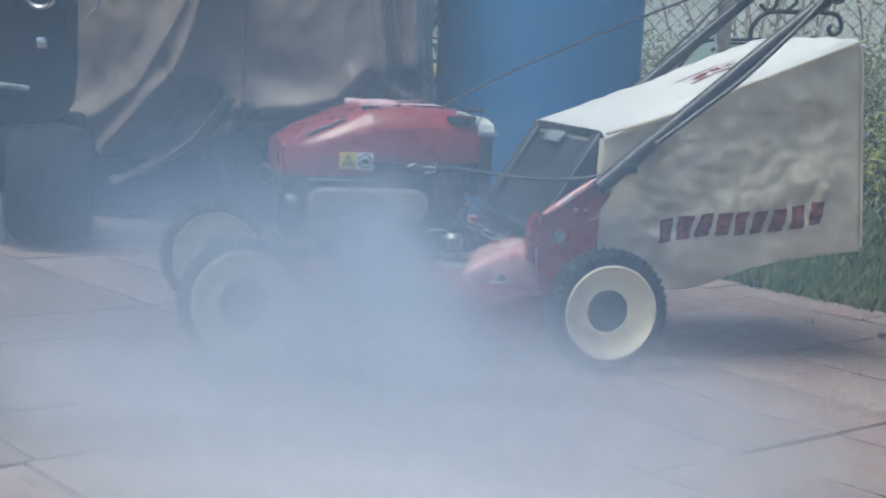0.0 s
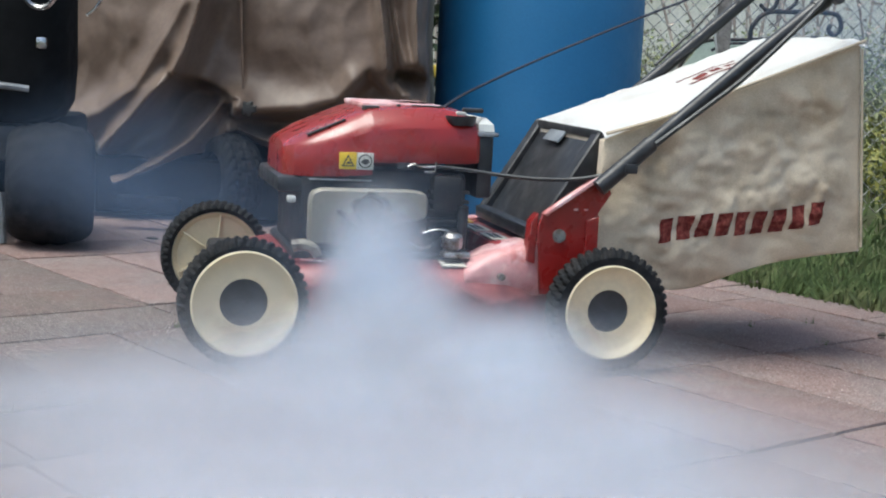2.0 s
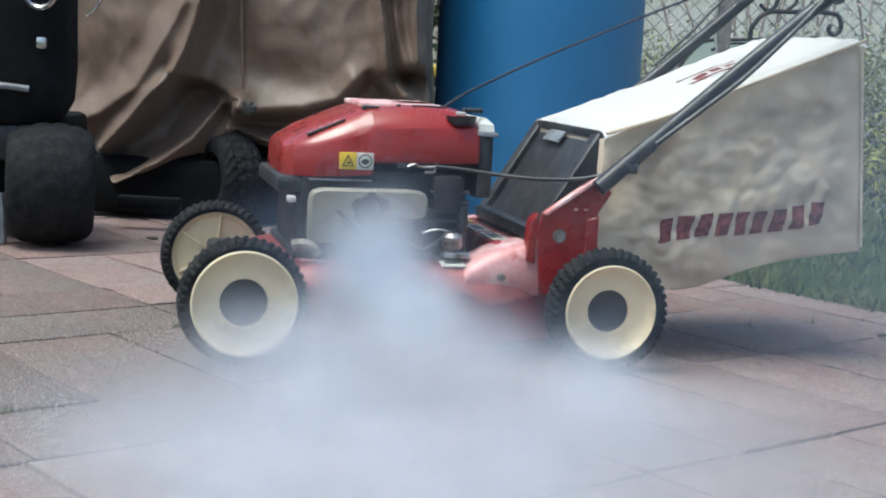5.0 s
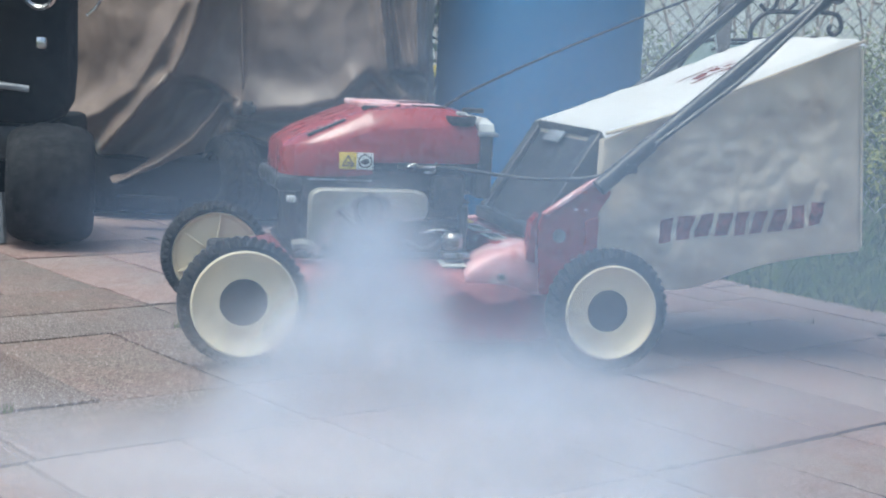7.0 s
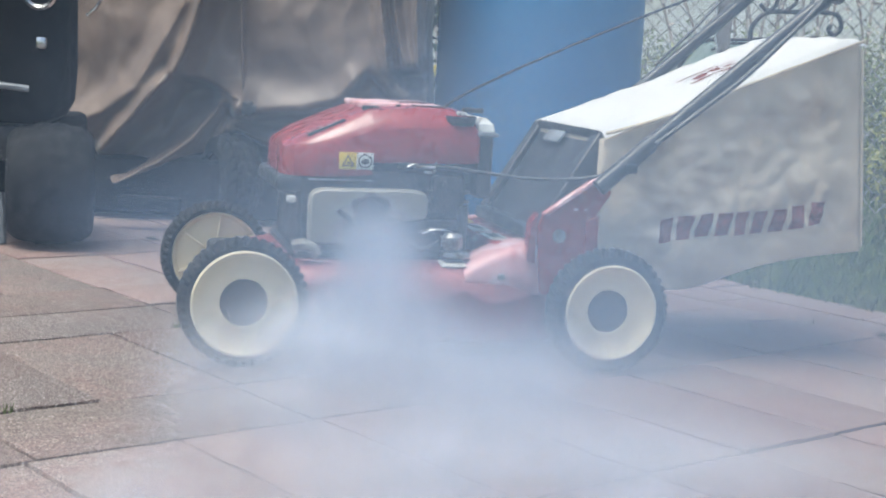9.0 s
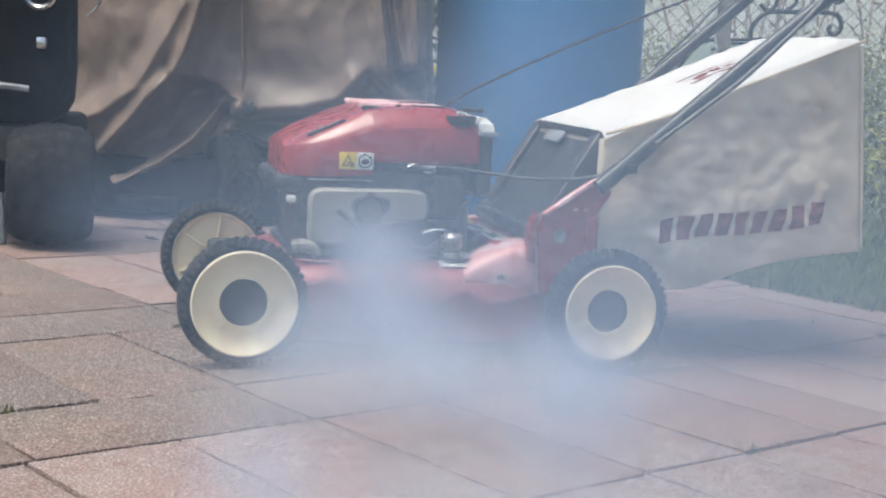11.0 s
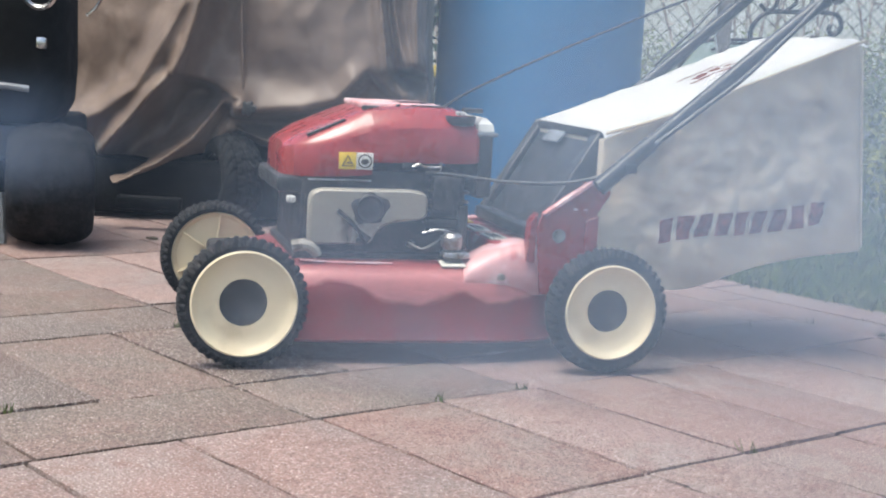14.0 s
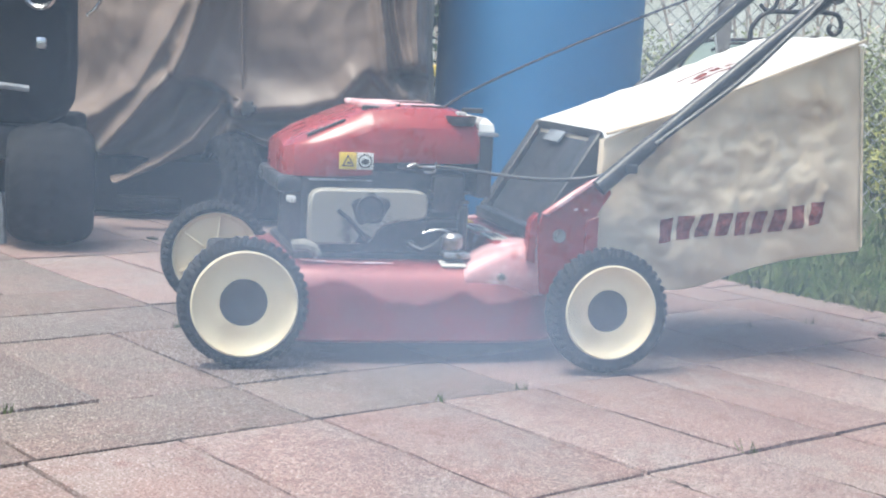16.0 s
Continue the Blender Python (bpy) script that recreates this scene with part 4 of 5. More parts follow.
def tote():
    """Yellow-lidded box and stacked trays glimpsed in the gap."""
    t = base("storage_stack", "yellow box on grey stacked trays glimpsed behind the cover", "storage box")
    part("box", block(-0.160, 0.06, 5.90, 6.10, 0.404, 0.452, 0.006), YELLOW, t, "yellow plastic box")
    part("dark_band", block(-0.1, -0.088, 5.893, 5.90, 0.40, 0.455, 0.001), INK, t)
    for z in (0.335, 0.30, 0.24, 0.18, 0.10):
        part("tray", block(-0.14, 0.06, 5.92, 6.12, z, z + 0.028, 0.005), PALE, t, "pale plastic tray")
    part("stand", block(-0.12, 0.05, 5.98, 6.08, -0.016, 0.404, 0.005), INK, t)


tote()


def fence():
    f = base("chain_link_fence", "grey chain-link fence on steel posts across the lawn", "fence")
    Y = 5.25
    for x in (-1.6, 0.2, 3.4):
        p = part("post", lathe([(0.029, -0.016), (0.029, 1.25), (0.031, 1.25), (0.031, 1.28), (0.012, 1.30), (0.0005, 1.302)], 20, None, "z", None, (x, Y + 0.035, 0)), GALV, f, "galvanised steel post")
    part("top_rail", tube([(-1.8, Y + 0.03, 1.22), (3.6, Y + 0.03, 1.22)], 0.018, 10, steps=1), GALV, f)
    cell, r = 0.058, 0.0019
    verts, faces = [], []
    for s in (1, -1):
        for k in range(-24, 62):
            pts = []
            x = 0.55 + k * cell
            n = 44
            for i in range(n + 1):
                z = i * cell / 2
                pts.append(Vector((x + s * i * cell / 2 - s * 22 * cell / 2, Y + (0.003 if i % 2 else -0.003) * s, z)))
            pts = [p for p in pts if 0.3 < p.x < 3.4]
            for a, b in zip(pts, pts[1:]):
                d = (b - a).normalized()
                u = d.cross(Vector((0, 1, 0))).normalized() * r
                w = Vector((0, r, 0))
                o = len(verts)
                verts += [a + u, a + w, a - u, a - w, b + u, b + w, b - u, b - w]
                faces += [(o + i, o + (i + 1) % 4, o + 4 + (i + 1) % 4, o + 4 + i) for i in range(4)]
    me = bpy.data.meshes.new("wire_mesh")
    me.from_pydata(verts, [], faces)
    me.materials.append(WIRE)
    ob = new("wire_mesh", me)
    ob.parent = f
    tagged(ob, "woven diamond wire mesh", kind="stuff")


fence()


def garden_seat():
    """Wrought-iron seat with a pale green rounded back behind the grass bag."""
    g = base("garden_bench", "black wrought-iron garden bench with scrolled arms and pale green cushion", "bench")
    Y = 4.8
    shell = []
    for k in range(9):
        v = k / 8
        shell.append([Vector((0.775 + 0.50 * i / 24, 5.0 + 0.05 * v - 0.06 * math.sin(math.pi * i / 24), 0.30 + v * (0.285 + 0.04 * i / 24) * min(1.0, (0.55 + 2.4 * i / 24)))) for i in range(25)])
    bm = loft(shell, None, caps=False, closed=False)
    bmesh.ops.solidify(bm, geom=bm.faces[:], thickness=0.035)
    cushion = part("cushion", bm, GLASSY, g, "pale green smooth back", smooth=60)
    part("back_frame", tube([(0.772, 4.96, 0.30), (0.775, 4.955, 0.46), (0.80, 4.95, 0.53), (0.86, 4.945, 0.590), (1.0, 4.94, 0.604), (1.28, 4.94, 0.625)], 0.006, 8), IRON, g)
    part("back_post", loft([[Vector((x + sx * w, 4.855 + sy * 0.016, z)) for sx, sy in ((-1, -1), (1, -1), (1, 1), (-1, 1))] for x, w, z in ((0.908, 0.018, -0.016), (0.912, 0.019, 0.5), (0.906, 0.023, 0.60), (0.900, 0.024, 0.80))]), POST, g, "weathered grey-brown post")
    part("white_cord", tube([(0.886, 4.832, 0.50), (0.884, 4.832, 0.56), (0.874, 4.832, 0.62), (0.872, 4.832, 0.78)], 0.0042, 6), PALE, g, "loose white cord")
    part("inner_rod", tube([(0.885, 4.94, 0.560), (0.93, 4.935, 0.585), (1.02, 4.93, 0.592), (1.10, 4.93, 0.590)], 0.005, 8), IRON, g)
    part("arm", tube([(0.985, Y, 0.30), (0.985, Y, 0.60), (1.0, Y, 0.66), (1.04, Y, 0.694), (1.12, Y, 0.700), (1.24, Y, 0.703), (1.275, Y, 0.690), (1.285, Y, 0.655), (1.265, Y, 0.632), (1.245, Y, 0.645), (1.25, Y, 0.665)], 0.008, 10), IRON, g, "scrolled iron arm")
    part("scroll", tube([(1.01, Y, 0.72), (1.035, Y, 0.700), (1.06, Y, 0.715), (1.065, Y, 0.75), (1.03, Y, 0.78), (1.0, Y, 0.76)], 0.007, 10), IRON, g)
    part("rail", tube([(1.10, Y, 0.705), (1.13, Y, 0.735), (1.12, Y, 0.78), (1.09, Y, 0.80)], 0.006, 10), IRON, g)
    for x in (0.80, 1.27):
        for y in (4.82, 5.05):
            part("leg", tube([(x, y, -0.016), (x, y, 0.34)], 0.010, 8, steps=1), IRON, g)
    part("seat", block(0.78, 1.29, 4.80, 5.07, 0.30, 0.34, 0.012), IRON, g)


garden_seat()


def shrub(name, label, x, y, w, d, h, leaf_mat, count, leaf, seed, stems=9, bare=0):
    """Stems and twigs from the ground with many small leaves in uneven clumps."""
    rng = random.Random(seed)
    s = base(name, label, "shrub")
    wood = bmesh.new()
    ends = []
    for k in range(stems):
        a = rng.uniform(0, 6.28)
        foot = Vector((x + rng.gauss(0, w * 0.16), y + rng.gauss(0, d * 0.16), -0.02))
        tip = Vector((x + math.cos(a) * w * 0.45 * rng.uniform(0.3, 1), y + math.sin(a) * d * 0.45 * rng.uniform(0.3, 1), h * rng.uniform(0.7, 1.0)))
        mid = foot.lerp(tip, 0.5) + Vector((rng.gauss(0, 0.08) * w, rng.gauss(0, 0.05), 0.1 * h))
        tube([foot, mid, tip], 0.005 + 0.003 * h, 5, wood, 4, 0.3)
        ends += [mid, tip, mid.lerp(tip, 0.5)]
    for k in range(bare):
        p = rng.choice(ends)
        q = p + Vector((rng.gauss(0, 0.28) * w * 0.5, rng.gauss(0, 0.2), rng.uniform(-0.1, 0.5) * h * 0.4))
        tube([p, p.lerp(q, 0.5) + Vector((rng.gauss(0, 0.05), 0, rng.gauss(0, 0.05))), q], 0.006, 4, wood, 3, 0.3)
        ends.append(q)
    part("branchwork", wood, TWIG, s)
    verts, faces = [], []
    clumps = [p + Vector((rng.gauss(0, 0.07) * w, rng.gauss(0, 0.07) * d, rng.gauss(0, 0.06) * h)) for p in ends for _ in range(3)]
    clumps += [Vector((x + rng.uniform(-0.5, 0.5) * w, y + rng.uniform(-0.5, 0.5) * d, rng.uniform(0.05, 0.8) * h)) for _ in range(len(ends))]
    for k in range(count):
        c = rng.choice(clumps)
        p = c + Vector((rng.gauss(0, 0.07 * w + 0.02), rng.gauss(0, 0.08 * d + 0.02), rng.gauss(0, 0.06 * h + 0.02)))
        p.z = max(0.0, p.z)
        n = Vector((rng.gauss(0, 1), rng.gauss(0, 1) - 0.3, rng.gauss(0, 1) + 0.6)).normalized()
        u = n.orthogonal().normalized()
        u.rotate(Matrix.Rotation(rng.uniform(0, 6.28), 3, n))
        v = n.cross(u)
        q = leaf * rng.uniform(0.6, 1.4)
        o = len(verts)
        verts += [p - u * q, p + v * q * 0.45 + n * q * 0.12, p + u * q, p - v * q * 0.45 + n * q * 0.12]
        faces += [(o, o + 1, o + 2), (o, o + 2, o + 3)]
    me = bpy.data.meshes.new("leaves")
    me.from_pydata(verts, [], faces)
    me.materials.append(leaf_mat)
    ob = new("leaves", me)
    ob.parent = s
    tagged(ob, kind="stuff")
    return s


shrub("shrub", "tall dark evergreen shrub behind the covered tractor", -0.35, 7.2, 2.2, 1.0, 1.7, LEAF_DARK, 9000, 0.03, 1)
shrub("shrub", "loose grey-green shrub beyond the lawn", 2.25, 6.1, 1.1, 0.8, 0.60, LEAF, 26000, 0.012, 2)
shrub("shrub", "low yellow-green shrub at the lawn", 1.72, 4.85, 0.62, 0.5, 0.30, LEAF_YELLOW, 3500, 0.014, 3)
shrub("shrub", "low olive green shrub behind the fence", 1.15, 7.0, 1.9, 0.8, 0.56, LEAF, 17000, 0.013, 4, 16)
for i, (x, y, w, h, n) in enumerate(((-3.2, 10.5, 3.2, 3.2, 4000), (0.3, 11.0, 3.0, 3.0, 1500), (2.2, 10.0, 2.6, 2.6, 900), (4.4, 11.0, 3.0, 3.0, 900), (3.1, 9.2, 2.0, 2.4, 700), (5.6, 12.5, 3.0, 3.0, 900), (-6, 12, 4, 3.5, 3000))):
    shrub("bare_shrub", "leafless grey-brown shrub at the end of the garden", x, y, w, 1.4, h, TWIG, n * 2, 0.022, 20 + i, 16, 190)


def far_wall():
    """Pale house wall far beyond the shrubs."""
    w = base("far_house", "pale house with a low roof far beyond the garden", "house")
    part("wall", block(-9, 14, 22.0, 30, -0.02, 3.0, 0.02), STUCCO, w, "off-white rendered wall")
    part("roof", slab([(-9.6, 2.95), (14.6, 2.95), (12.5, 5.2), (-7.5, 5.2)], 21.6, 30.4, 0.02), GREY, w, "grey shingle roof")
    for x in (-5, -1, 11):
        win = part("window", block(x, x + 1.3, 21.93, 22.0, 0.9, 2.2, 0.01), INK, w, "dark window")
        part("frame", block(x - 0.06, x + 1.36, 21.95, 22.0, 0.82, 0.9, 0.01), WHITE, win)


far_wall()


def dry_leaves():
    """Curled dry leaves on the patio."""
    rng = random.Random(11)
    for x, y, s in ((-0.715, 2.14, 0.02), (1.0, 3.02, 0.012), (0.74, 3.33, 0.014), (0.86, 2.72, 0.012), (-0.73, 3.52, 0.018), (0.58, 1.72, 0.006), (-0.46, 2.72, 0.008)):
        bm = bmesh.new()
        n = 9
        ring = [Vector((s * math.cos(6.28 * k / n) * rng.uniform(0.7, 1.2), s * 0.55 * math.sin(6.28 * k / n) * rng.uniform(0.7, 1.2), 0.004 + 0.35 * s * rng.random())) for k in range(n)]
        loft([[p + Vector((0, 0, -0.0035)) for p in ring], ring], bm)
        thing("dry_leaf", bm, JOINT, "curled dark dry leaf on the pavers", "leaf", "dry leaves on the patio", at=pose(x, y, 0.0, 0, 0, rng.uniform(0, 180)))


dry_leaves()

def weed(x, y, seed):
    r = random.Random(seed)
    bm = bmesh.new()
    for k in range(9):
        h = r.uniform(0.008, 0.022)
        p = Vector((r.gauss(0, 0.006), r.gauss(0, 0.004), -0.004))
        s = Vector((0.0012, 0.0008, 0))
        lean = Vector((r.gauss(0, 0.5), r.gauss(0, 0.4), 1)).normalized() * h
        bm.faces.new([bm.verts.new(p - s), bm.verts.new(p + s), bm.verts.new(p + lean)])
    thing("weed", bm, GRASS, "tiny green weed growing in a paver joint", "weed", "weeds in the joints", at=pose(x, y, 0), smooth=0)


for n, (a_at, b_at) in enumerate(((-1.73, 2.24), (-1.55, 1.30), (-1.55, 1.46), (-1.145, 1.50), (-1.56, 2.235), (-2.18, 1.21), (-1.77, 0.74), (-1.7, 2.385))):
    spot = A_DIR * a_at + B_DIR * b_at
    weed(spot.x, spot.y, n)

# ---- smoke ----
rng = random.Random(21)


def puff(mat, sx, sy, sz, seed, label):
    """One soft body of smoke."""
    bm = bmesh.new()
    for depth in (1.0, 0.5):
        shell = bmesh.new()
        bmesh.ops.create_icosphere(shell, subdivisions=4 if sx > 0.3 else 3, radius=1.0)
        for v in shell.verts:
            k = 1 + 0.08 * noise.noise(v.co * 1.6 + Vector((seed, 0, 0)))
            v.co = Vector((v.co.x * sx, v.co.y * sy * depth, v.co.z * sz)) * k
        joined(bm, shell)
    return thing("smoke_puff", bm, mat, label, "smoke", "exhaust smoke", "stuff", smooth=180)


MOWER_AT = pose(-0.3009, 2.149, 0, 0, 0, YAW)
OUTLET = MOWER_AT @ Vector((0.215, 0.06, 0.235))
INSIDE = MOWER_AT @ Vector((0.24, 0.272, 0.245))
JETS = []
t = -2.2
while t < 10.9:
    JETS.append((t, puff(SMOKE_JET if t < 7.5 else SMOKE_THIN, rng.uniform(0.11, 0.15), 0.08, rng.uniform(0.095, 0.12), len(JETS), "dense white exhaust smoke streaming from the muffler"), rng.random(), rng.random(), rng.random()))
    t += 0.13 if t < 4.4 else 0.18
BANKS = []
for x, y, z, sx, sz, leave in ((-0.22, 1.62, 0.135, 0.46, 0.17, 6.6), (0.12, 1.58, 0.13, 0.50, 0.165, 10.4), (-0.05, 1.38, 0.13, 0.46, 0.16, 8.0), (0.24, 1.75, 0.115, 0.42, 0.14, 8.6),
                               (-0.12, 1.26, 0.14, 0.42, 0.16, 4.6), (-0.08, 1.88, 0.15, 0.40, 0.18, 11.4), (0.10, 1.92, 0.12, 0.38, 0.15, 11.6), (-0.36, 1.75, 0.12, 0.36, 0.15, 4.2),
                               (0.0, 1.50, 0.14, 0.55, 0.17, 9.6), (-0.15, 1.45, 0.13, 0.50, 0.16, 5.2), (0.16, 1.32, 0.14, 0.44, 0.15, 4.8),
                               (0.05, 1.22, 0.16, 0.72, 0.18, 9.0), (-0.08, 1.16, 0.165, 0.66, 0.16, 4.0)):
    BANKS.append((x, y - 0.04, z * 0.65, leave, puff(SMOKE_BANK, sx * 1.15, 0.10, sz * 0.72, 50 + len(BANKS), "pale smoke spreading low over the pavers"), rng.random()))
HAZES = [puff(SMOKE_HAZE, 1.05, 0.07, 0.62, 80 + i, "thin blue-grey smoke haze hanging in the air") for i in range(4)]
WISPS = [puff(SMOKE_WISP, sx, 0.06, sz, 90 + i, "loose blue wisp of smoke drifting in front of the parked tractors") for i, (sx, sz) in enumerate(((0.50, 0.24), (0.45, 0.20), (0.48, 0.30)))]

VEILS = [puff(SMOKE_BANK, sx, 0.08, sz, 160 + i, "pale smoke rolling past the front wheel") for i, (sx, sz) in enumerate(((0.62, 0.30), (0.50, 0.26), (0.70, 0.24)))]
CORE = [puff(SMOKE_JET, sx, 0.07, sz, 140 + i, "dense white exhaust smoke hanging before the muffler") for i, (sx, sz) in enumerate(((0.11, 0.10), (0.15, 0.12), (0.14, 0.14), (0.21, 0.13)))]
LOW = [puff(SMOKE_LOW, sx, 0.05, sz, 120 + i, "thin grey-blue smoke lingering under and beside the mower") for i, (sx, sz) in enumerate(((0.46, 0.13), (0.40, 0.13), (0.34, 0.22)))]


def motions():
    # the mower rocks a little while the handle is held, and its cable slackens
    rest = pose(-0.3009, 2.149, 0, 0, 0, YAW)
    held = pose(-0.3027, 2.1485, 0, 0, 0, YAW)
    walk(mower, [(0.0, rest), (11.6, rest), (11.9, held), (13.8, held), (14.1, rest), (16.0, rest)])
    slack = pose(-0.010, 0, -0.016, 0, -1.0, 0)
    taut = pose(0, 0, 0)
    walk(cable, [(0.0, taut), (11.6, taut), (11.9, slack), (14.0, slack), (14.3, taut), (16.0, taut)])
    tug = pose(0.009, 0, 0)
    walk(lever, [(0.0, taut), (11.6, taut), (11.9, tug), (14.0, tug), (14.3, taut), (16.0, taut)])
    # smoke leaves the outlet, sinks to the pavers and rolls out under the view
    for start, ob, a, b, c in JETS:
        way = [(0.0, INSIDE), (0.22, OUTLET), (0.8, OUTLET + Vector((-0.02 + 0.10 * (a - 0.4), -0.10, -0.075))), (1.5, OUTLET + Vector((0.04 + 0.25 * (a - 0.45), -0.30, -0.135 + 0.03 * b))),
               (2.5, OUTLET + Vector((0.08 + 0.5 * (a - 0.5), -0.62, -0.14 + 0.04 * b))), (3.4, Vector((0.5 * (a - 0.5), 1.05, 0.08))), (4.4, Vector((0.9 * (a - 0.5), 0.55, 0.05)))]

        rate = 1.0 if start < 9.5 else 1.3

        def place(t):
            s = (t - start) * rate
            for (t0, p0), (t1, p1) in zip(way, way[1:]):
                if s <= t1:
                    return p0.lerp(p1, max(0.0, (s - t0) / (t1 - t0)))
            return way[-1][1]
        spots = sorted({0.0, 16.0} | {min(16.0, max(0.0, round(start + s / rate, 2))) for s, _ in way})
        walk(ob, [(t, Matrix.Translation(place(t)) @ pose(0, 0, 0, 0, (c - 0.5) * 50 * (t - start), 0)) for t in spots])
    for i, (ob, dx, dy, dz) in enumerate(zip(CORE, (0.0, 0.01, 0.03, 0.02), (-0.10, -0.14, -0.18, -0.24), (-0.04, -0.09, -0.06, -0.12))):
        rows = [(float(t), Matrix.Translation(OUTLET) @ pose(dx + 0.02 * math.sin(t * 1.7 + i), dy, dz + 0.012 * math.sin(t * 2.3 + 2 * i), 0, 20 * math.sin(t * 0.8 + i), 0)) for t in range(0, 12) if t < (11.2, 8.2, 11.4, 9.6)[i]]
        leave = (11.2, 8.2, 11.4, 9.6)[i]
        rows += [(leave, Matrix.Translation(OUTLET) @ pose(dx, dy, dz, 0, 10, 0)), (leave + 0.8, pose(-0.08, 1.5, 0.02, 0, 30, 0)), (leave + 1.3, pose(-0.15, 0.95, 0.0, 0, 50, 0)), (leave + 2.2, pose(-0.3, 0.5, 0.05, 0, 60, 0)), (16.0, pose(-0.5, 0.3, 0.05, 0, 80, 0))]
        walk(ob, rows)
    for ob, x, y, z in zip(LOW, (-0.05, 0.10, -0.12), (2.04, 2.02, 2.06), (0.075, 0.09, 0.24)):
        walk(ob, [(float(t), pose(x + 0.04 * math.sin(t * 0.8 + x * 9), y, z + 0.01 * math.sin(t * 1.1 + z * 30), 0, 6 * math.sin(t * 0.5 + y * 7), 0)) for t in range(0, 17, 2)])
    # low banks sway over the pavers, then drift away beneath the view
    for x, y, z, leave, ob, k in BANKS:
        rows = []
        for i in range(0, 17, 2):
            t = float(i)
            gone = max(0.0, t - leave) / 1.2
            rows.append((t, pose(x + 0.05 * math.sin(t * 0.9 + 6.3 * k) - 0.10 * gone * (1 if k > 0.5 else -1), y + 0.03 * math.sin(t * 0.7 + k * 9) - 0.45 * gone if gone < 2.6 else y - 1.17, z + 0.015 * math.sin(t * 1.3 + k * 4) - 0.05 * min(gone, 2.6), 0, 7 * math.sin(t * 0.6 + 5 * k), 0)))
        walk(ob, rows)
    # thick smoke of the first moments rolls past the front wheel and off over the pavers
    walk(VEILS[0], [(0.0, pose(-0.28, 1.72, 0.13)), (0.6, pose(-0.30, 1.70, 0.11)), (1.2, pose(-0.36, 1.62, 0.05)), (2.4, pose(-0.50, 1.45, -0.04)), (4.0, pose(-0.9, 1.2, -0.15)), (16.0, pose(-2.5, 0.9, -0.4))])
    walk(VEILS[1], [(0.0, pose(-0.15, 1.85, 0.22)), (0.8, pose(-0.18, 1.80, 0.17)), (1.6, pose(-0.24, 1.74, 0.05)), (2.7, pose(-0.26, 1.72, 0.03)), (3.5, pose(-0.45, 1.50, -0.05)), (4.4, pose(-0.9, 1.2, -0.15)), (16.0, pose(-2.5, 0.9, -0.4))])
    walk(VEILS[2], [(0.0, pose(0.05, 1.50, 0.12)), (1.0, pose(0.10, 1.45, 0.08)), (2.0, pose(0.18, 1.40, 0.03)), (4.2, pose(0.25, 1.35, 0.0)), (6.3, pose(0.20, 1.30, -0.05)), (8.0, pose(0.10, 1.20, -0.10)), (10.0, pose(-0.1, 1.1, -0.16)), (16.0, pose(-0.4, 0.8, -0.4))])
    # haze blows off to the side, comes back, thins and returns
    walk(HAZES[0], [(0.0, pose(0.0, 1.45, 0.42)), (0.4, pose(-0.05, 1.45, 0.43)), (0.8, pose(-0.55, 1.45, 0.75)), (1.2, pose(-1.5, 1.45, 1.0)), (2.4, pose(-2.6, 1.6, 1.3)), (16.0, pose(-6.0, 2.5, 3.0))])
    walk(HAZES[1], [(0.0, pose(-0.15, 1.25, 0.42)), (0.3, pose(-0.12, 1.25, 0.43)), (0.7, pose(-0.6, 1.25, 0.8)), (1.05, pose(-1.5, 1.3, 1.1)), (2.2, pose(-2.6, 1.4, 1.3)), (16.0, pose(-6.0, 2.2, 3.2))])
    walk(HAZES[2], [(0.0, pose(2.9, 1.5, 0.5)), (4.2, pose(1.6, 1.5, 0.42)), (6.0, pose(0.15, 1.5, 0.42)), (7.5, pose(0.15, 1.5, 0.40)), (10.0, pose(0.22, 1.5, 0.36)), (12.6, pose(0.18, 1.5, 0.37)), (13.6, pose(0.22, 1.5, 0.44)), (14.6, pose(1.2, 1.5, 0.75)), (16.0, pose(2.2, 1.5, 1.1))])
    walk(HAZES[3], [(0.0, pose(2.8, 1.2, 0.6)), (5.5, pose(1.3, 1.2, 0.5)), (8.0, pose(0.25, 1.2, 0.40)), (11.5, pose(0.30, 1.2, 0.38)), (13.2, pose(0.25, 1.2, 0.40)), (14.5, pose(0.50, 1.2, 0.48)), (15.2, pose(0.5, 1.2, 0.46)), (16.0, pose(0.1, 1.2, 0.42))])
    walk(WISPS[0], [(0.0, pose(-0.55, 2.9, 0.18)), (1.2, pose(-0.62, 2.9, 0.20)), (2.2, pose(-0.70, 2.9, 0.26)), (3.2, pose(-1.15, 2.9, 0.30)), (4.2, pose(-1.7, 2.9, 0.4)), (16.0, pose(-4.0, 3.2, 1.5))])
    walk(WISPS[1], [(0.0, pose(-0.45, 2.8, 0.14)), (2.0, pose(-0.50, 2.8, 0.16)), (3.0, pose(-0.20, 2.8, 0.05)), (4.2, pose(-0.2, 2.8, 0.05)), (6.0, pose(-0.50, 2.8, 0.14)), (9.0, pose(-0.55, 2.8, 0.15)), (12.0, pose(-0.60, 2.8, 0.18)), (14.0, pose(-0.9, 2.8, 0.3)), (16.0, pose(-1.4, 2.8, 0.5))])
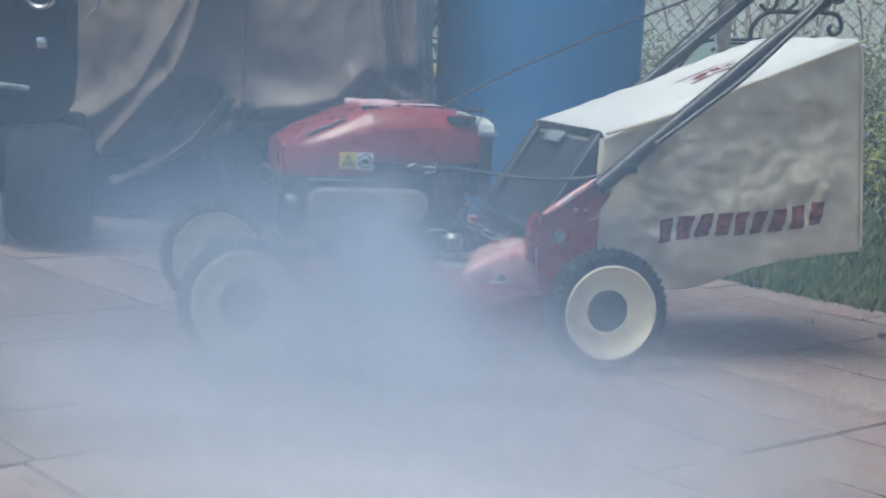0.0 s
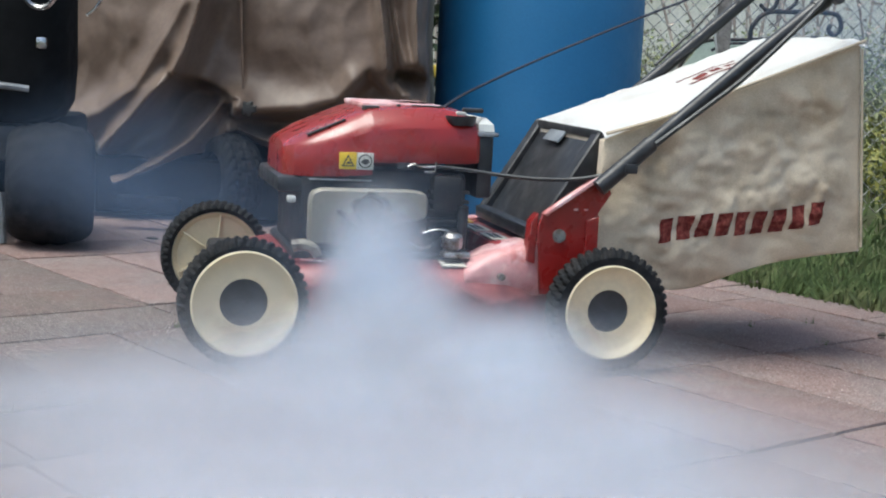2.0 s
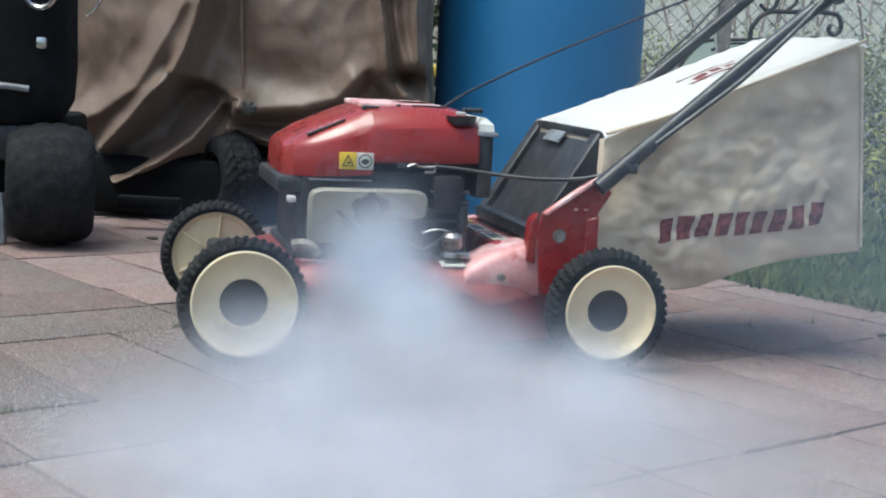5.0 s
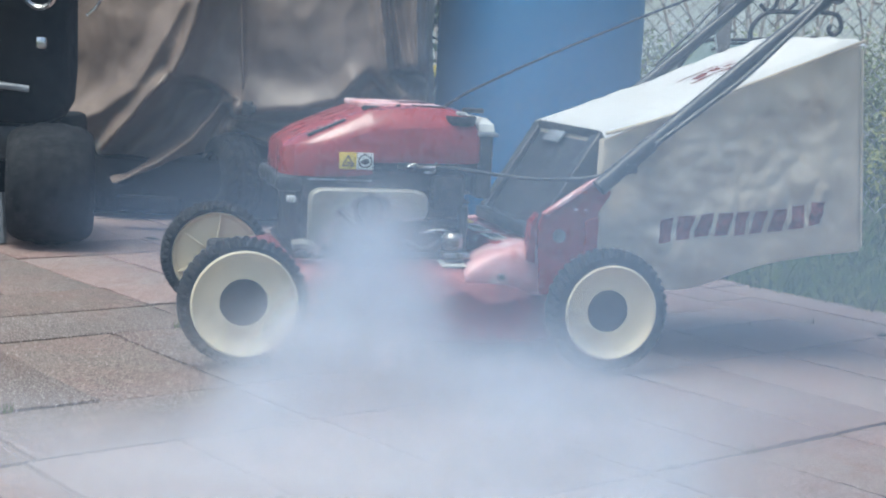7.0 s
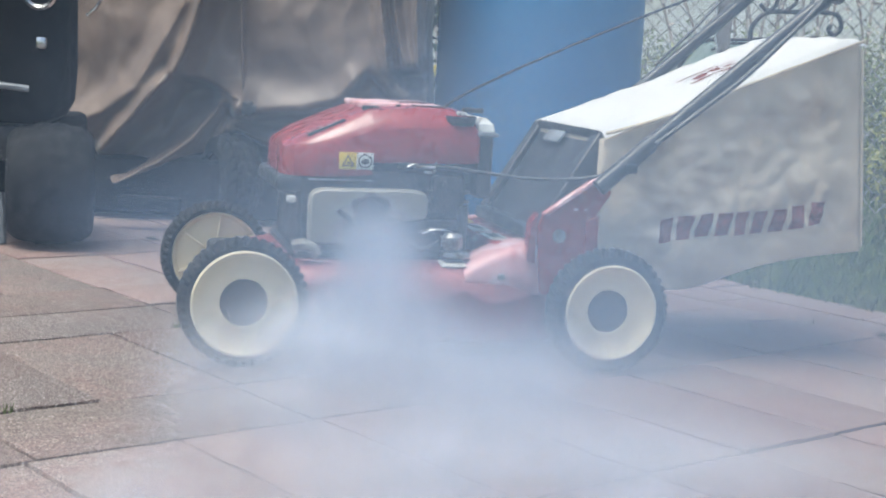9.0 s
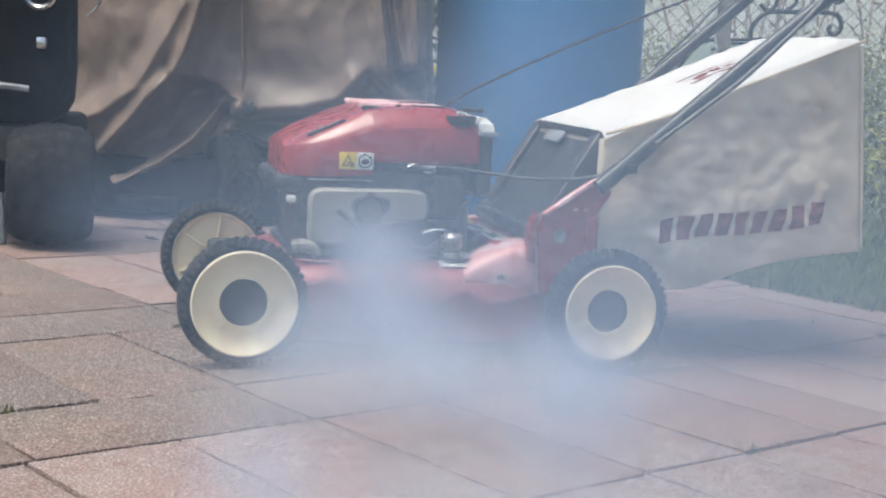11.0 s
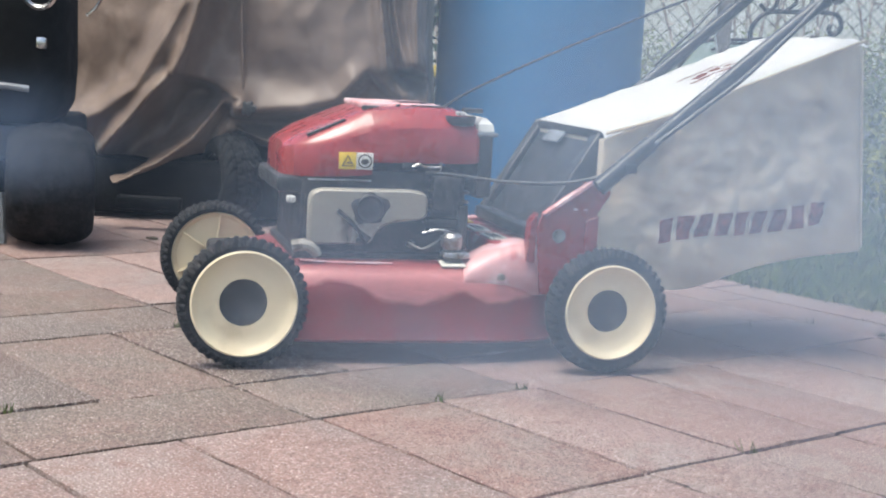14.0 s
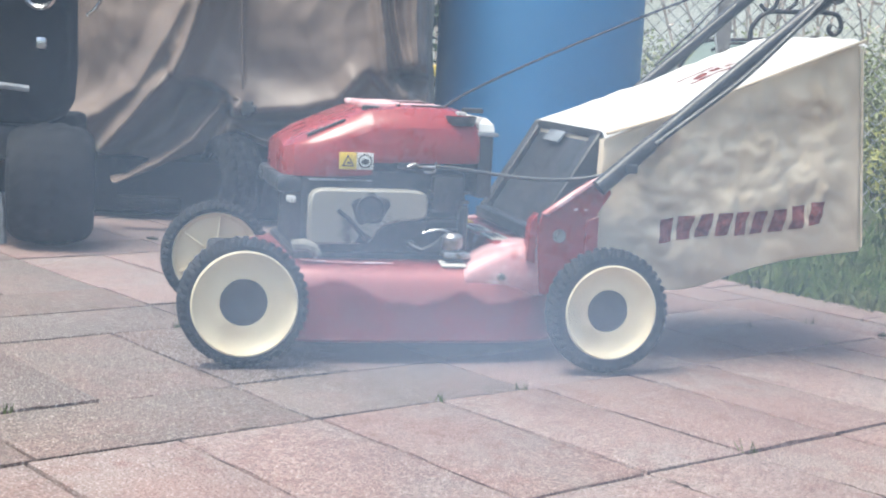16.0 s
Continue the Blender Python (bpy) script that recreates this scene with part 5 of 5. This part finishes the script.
    walk(WISPS[2], [(0.0, pose(0.10, 3.0, 0.22)), (2.0, pose(0.9, 3.2, 0.6)), (5.0, pose(1.0, 3.2, 1.4)), (6.4, pose(0.35, 3.0, 0.55)), (8.0, pose(0.15, 3.0, 0.42)), (10.0, pose(0.10, 3.0, 0.45)), (12.4, pose(0.15, 3.0, 0.5)), (14.0, pose(0.5, 3.1, 1.2)), (16.0, pose(0.8, 3.2, 1.8))])


# ---- pavers ----
STACK = (0.040, 0.252, 0.460, 0.668, 0.872, 1.0885, 1.298, 1.489, 1.692, 1.867, 2.070, 2.245, 2.395)
ACROSS = tuple(1.078 + 0.3965 * k for k in range(-3, 3)) + (2.052, 2.395)
SHIFTED = tuple(1.270 + 0.404 * k for k in range(-3, 3)) + (2.395,)
FAR_STACK = tuple(1.270 + 0.202 * k for k in range(-6, 6)) + (2.395,)
COURSES = ((-0.32, -0.732, STACK), (-0.732, -1.142, STACK), (-1.142, -1.550, STACK), (-1.550, -1.769, ACROSS), (-1.769, -2.180, STACK[:11]), (-1.769, -1.905, (2.070, 2.395)), (-1.905, -2.180, (2.070, 2.395)),
           (-2.180, -2.385, SHIFTED), (-2.385, -2.587, SHIFTED), (-2.587, -3.0, FAR_STACK), (-3.0, -3.21, SHIFTED), (-3.21, -3.62, FAR_STACK), (-3.62, -3.83, SHIFTED), (-3.83, -4.24, FAR_STACK))
BORDER = ((2.395, 2.540), (2.540, LAWN_EDGE))
GREY_SPOTS = ((-1.97, 0.77), (-1.97, 0.56), (-1.97, 1.19), (-2.28, 1.06), (-2.28, 0.66), (-2.28, 1.46), (-2.48, 0.66))


def paver_mesh(la, lb, seed):
    r = random.Random(seed)
    edge = []
    for p, q in (((-1, -1), (1, -1)), ((1, -1), (1, 1)), ((1, 1), (-1, 1)), ((-1, 1), (-1, -1))):
        n = max(3, int((la if p[1] == q[1] else lb) / 0.016))
        edge += [Vector(((p[0] + (q[0] - p[0]) * k / n) * la / 2, (p[1] + (q[1] - p[1]) * k / n) * lb / 2, 0)) for k in range(n)]

    def ring(inset, z, rough):
        out = []
        for v in edge:
            cut = inset + abs(r.gauss(0, rough)) + (0.006 * r.random() if rough and r.random() < 0.05 else 0)
            out.append(Vector((v.x - math.copysign(min(cut, abs(v.x)), v.x) * (abs(v.x) > la / 2 - 1e-4), v.y - math.copysign(min(cut, abs(v.y)), v.y) * (abs(v.y) > lb / 2 - 1e-4), z)))
        return out
    bm = loft([ring(0.0, -0.045, 0), ring(0.0, -0.006, 0.0005), ring(0.001, -0.001, 0.0006), ring(0.0025, 0.0, 0.0008)])
    return {m.name: finish(bm.copy(), "paver", m, 40) for m in (PAVER, PAVER_DULL, PAVER_OLD)}


def lay_pavers():
    made = {}
    r = random.Random(8)
    turn = math.degrees(math.atan2(A_DIR.y, A_DIR.x))
    cells = [(a0, a1, b0, b1) for a0, a1, cuts in COURSES for b0, b1 in zip(cuts, cuts[1:])]
    cells += [(-0.32 - 0.41 * k - lag, -0.73 - 0.41 * k - lag, b0, b1) for (b0, b1), lag in zip(BORDER, (0.0, 0.13)) for k in range(9)]
    for a0, a1, b0, b1 in cells:
        la, lb = round(abs(a1 - a0) - 0.003, 3), round(b1 - b0 - 0.003, 3)
        kind = r.randrange(3)
        if (la, lb, kind) not in made:
            made[la, lb, kind] = paver_mesh(la, lb, kind)
        old = any(a1 < a < a0 and b0 < b < b1 for a, b in GREY_SPOTS)
        dull = (a0 + a1) / 2 < -1.6 and (b0 + b1) / 2 < 1.30
        ob = new("paver", made[la, lb, kind]["weathered_grey_concrete" if old else "dull_red_concrete" if dull else "faded_red_concrete"])
        ob.parent = patio
        c = A_DIR * ((a0 + a1) / 2) + B_DIR * ((b0 + b1) / 2)
        ob.matrix_basis = pose(c.x, c.y, r.uniform(-0.003, 0.0), r.gauss(0, 0.25), r.gauss(0, 0.25), turn + r.gauss(0, 0.25))


lay_pavers()
motions()
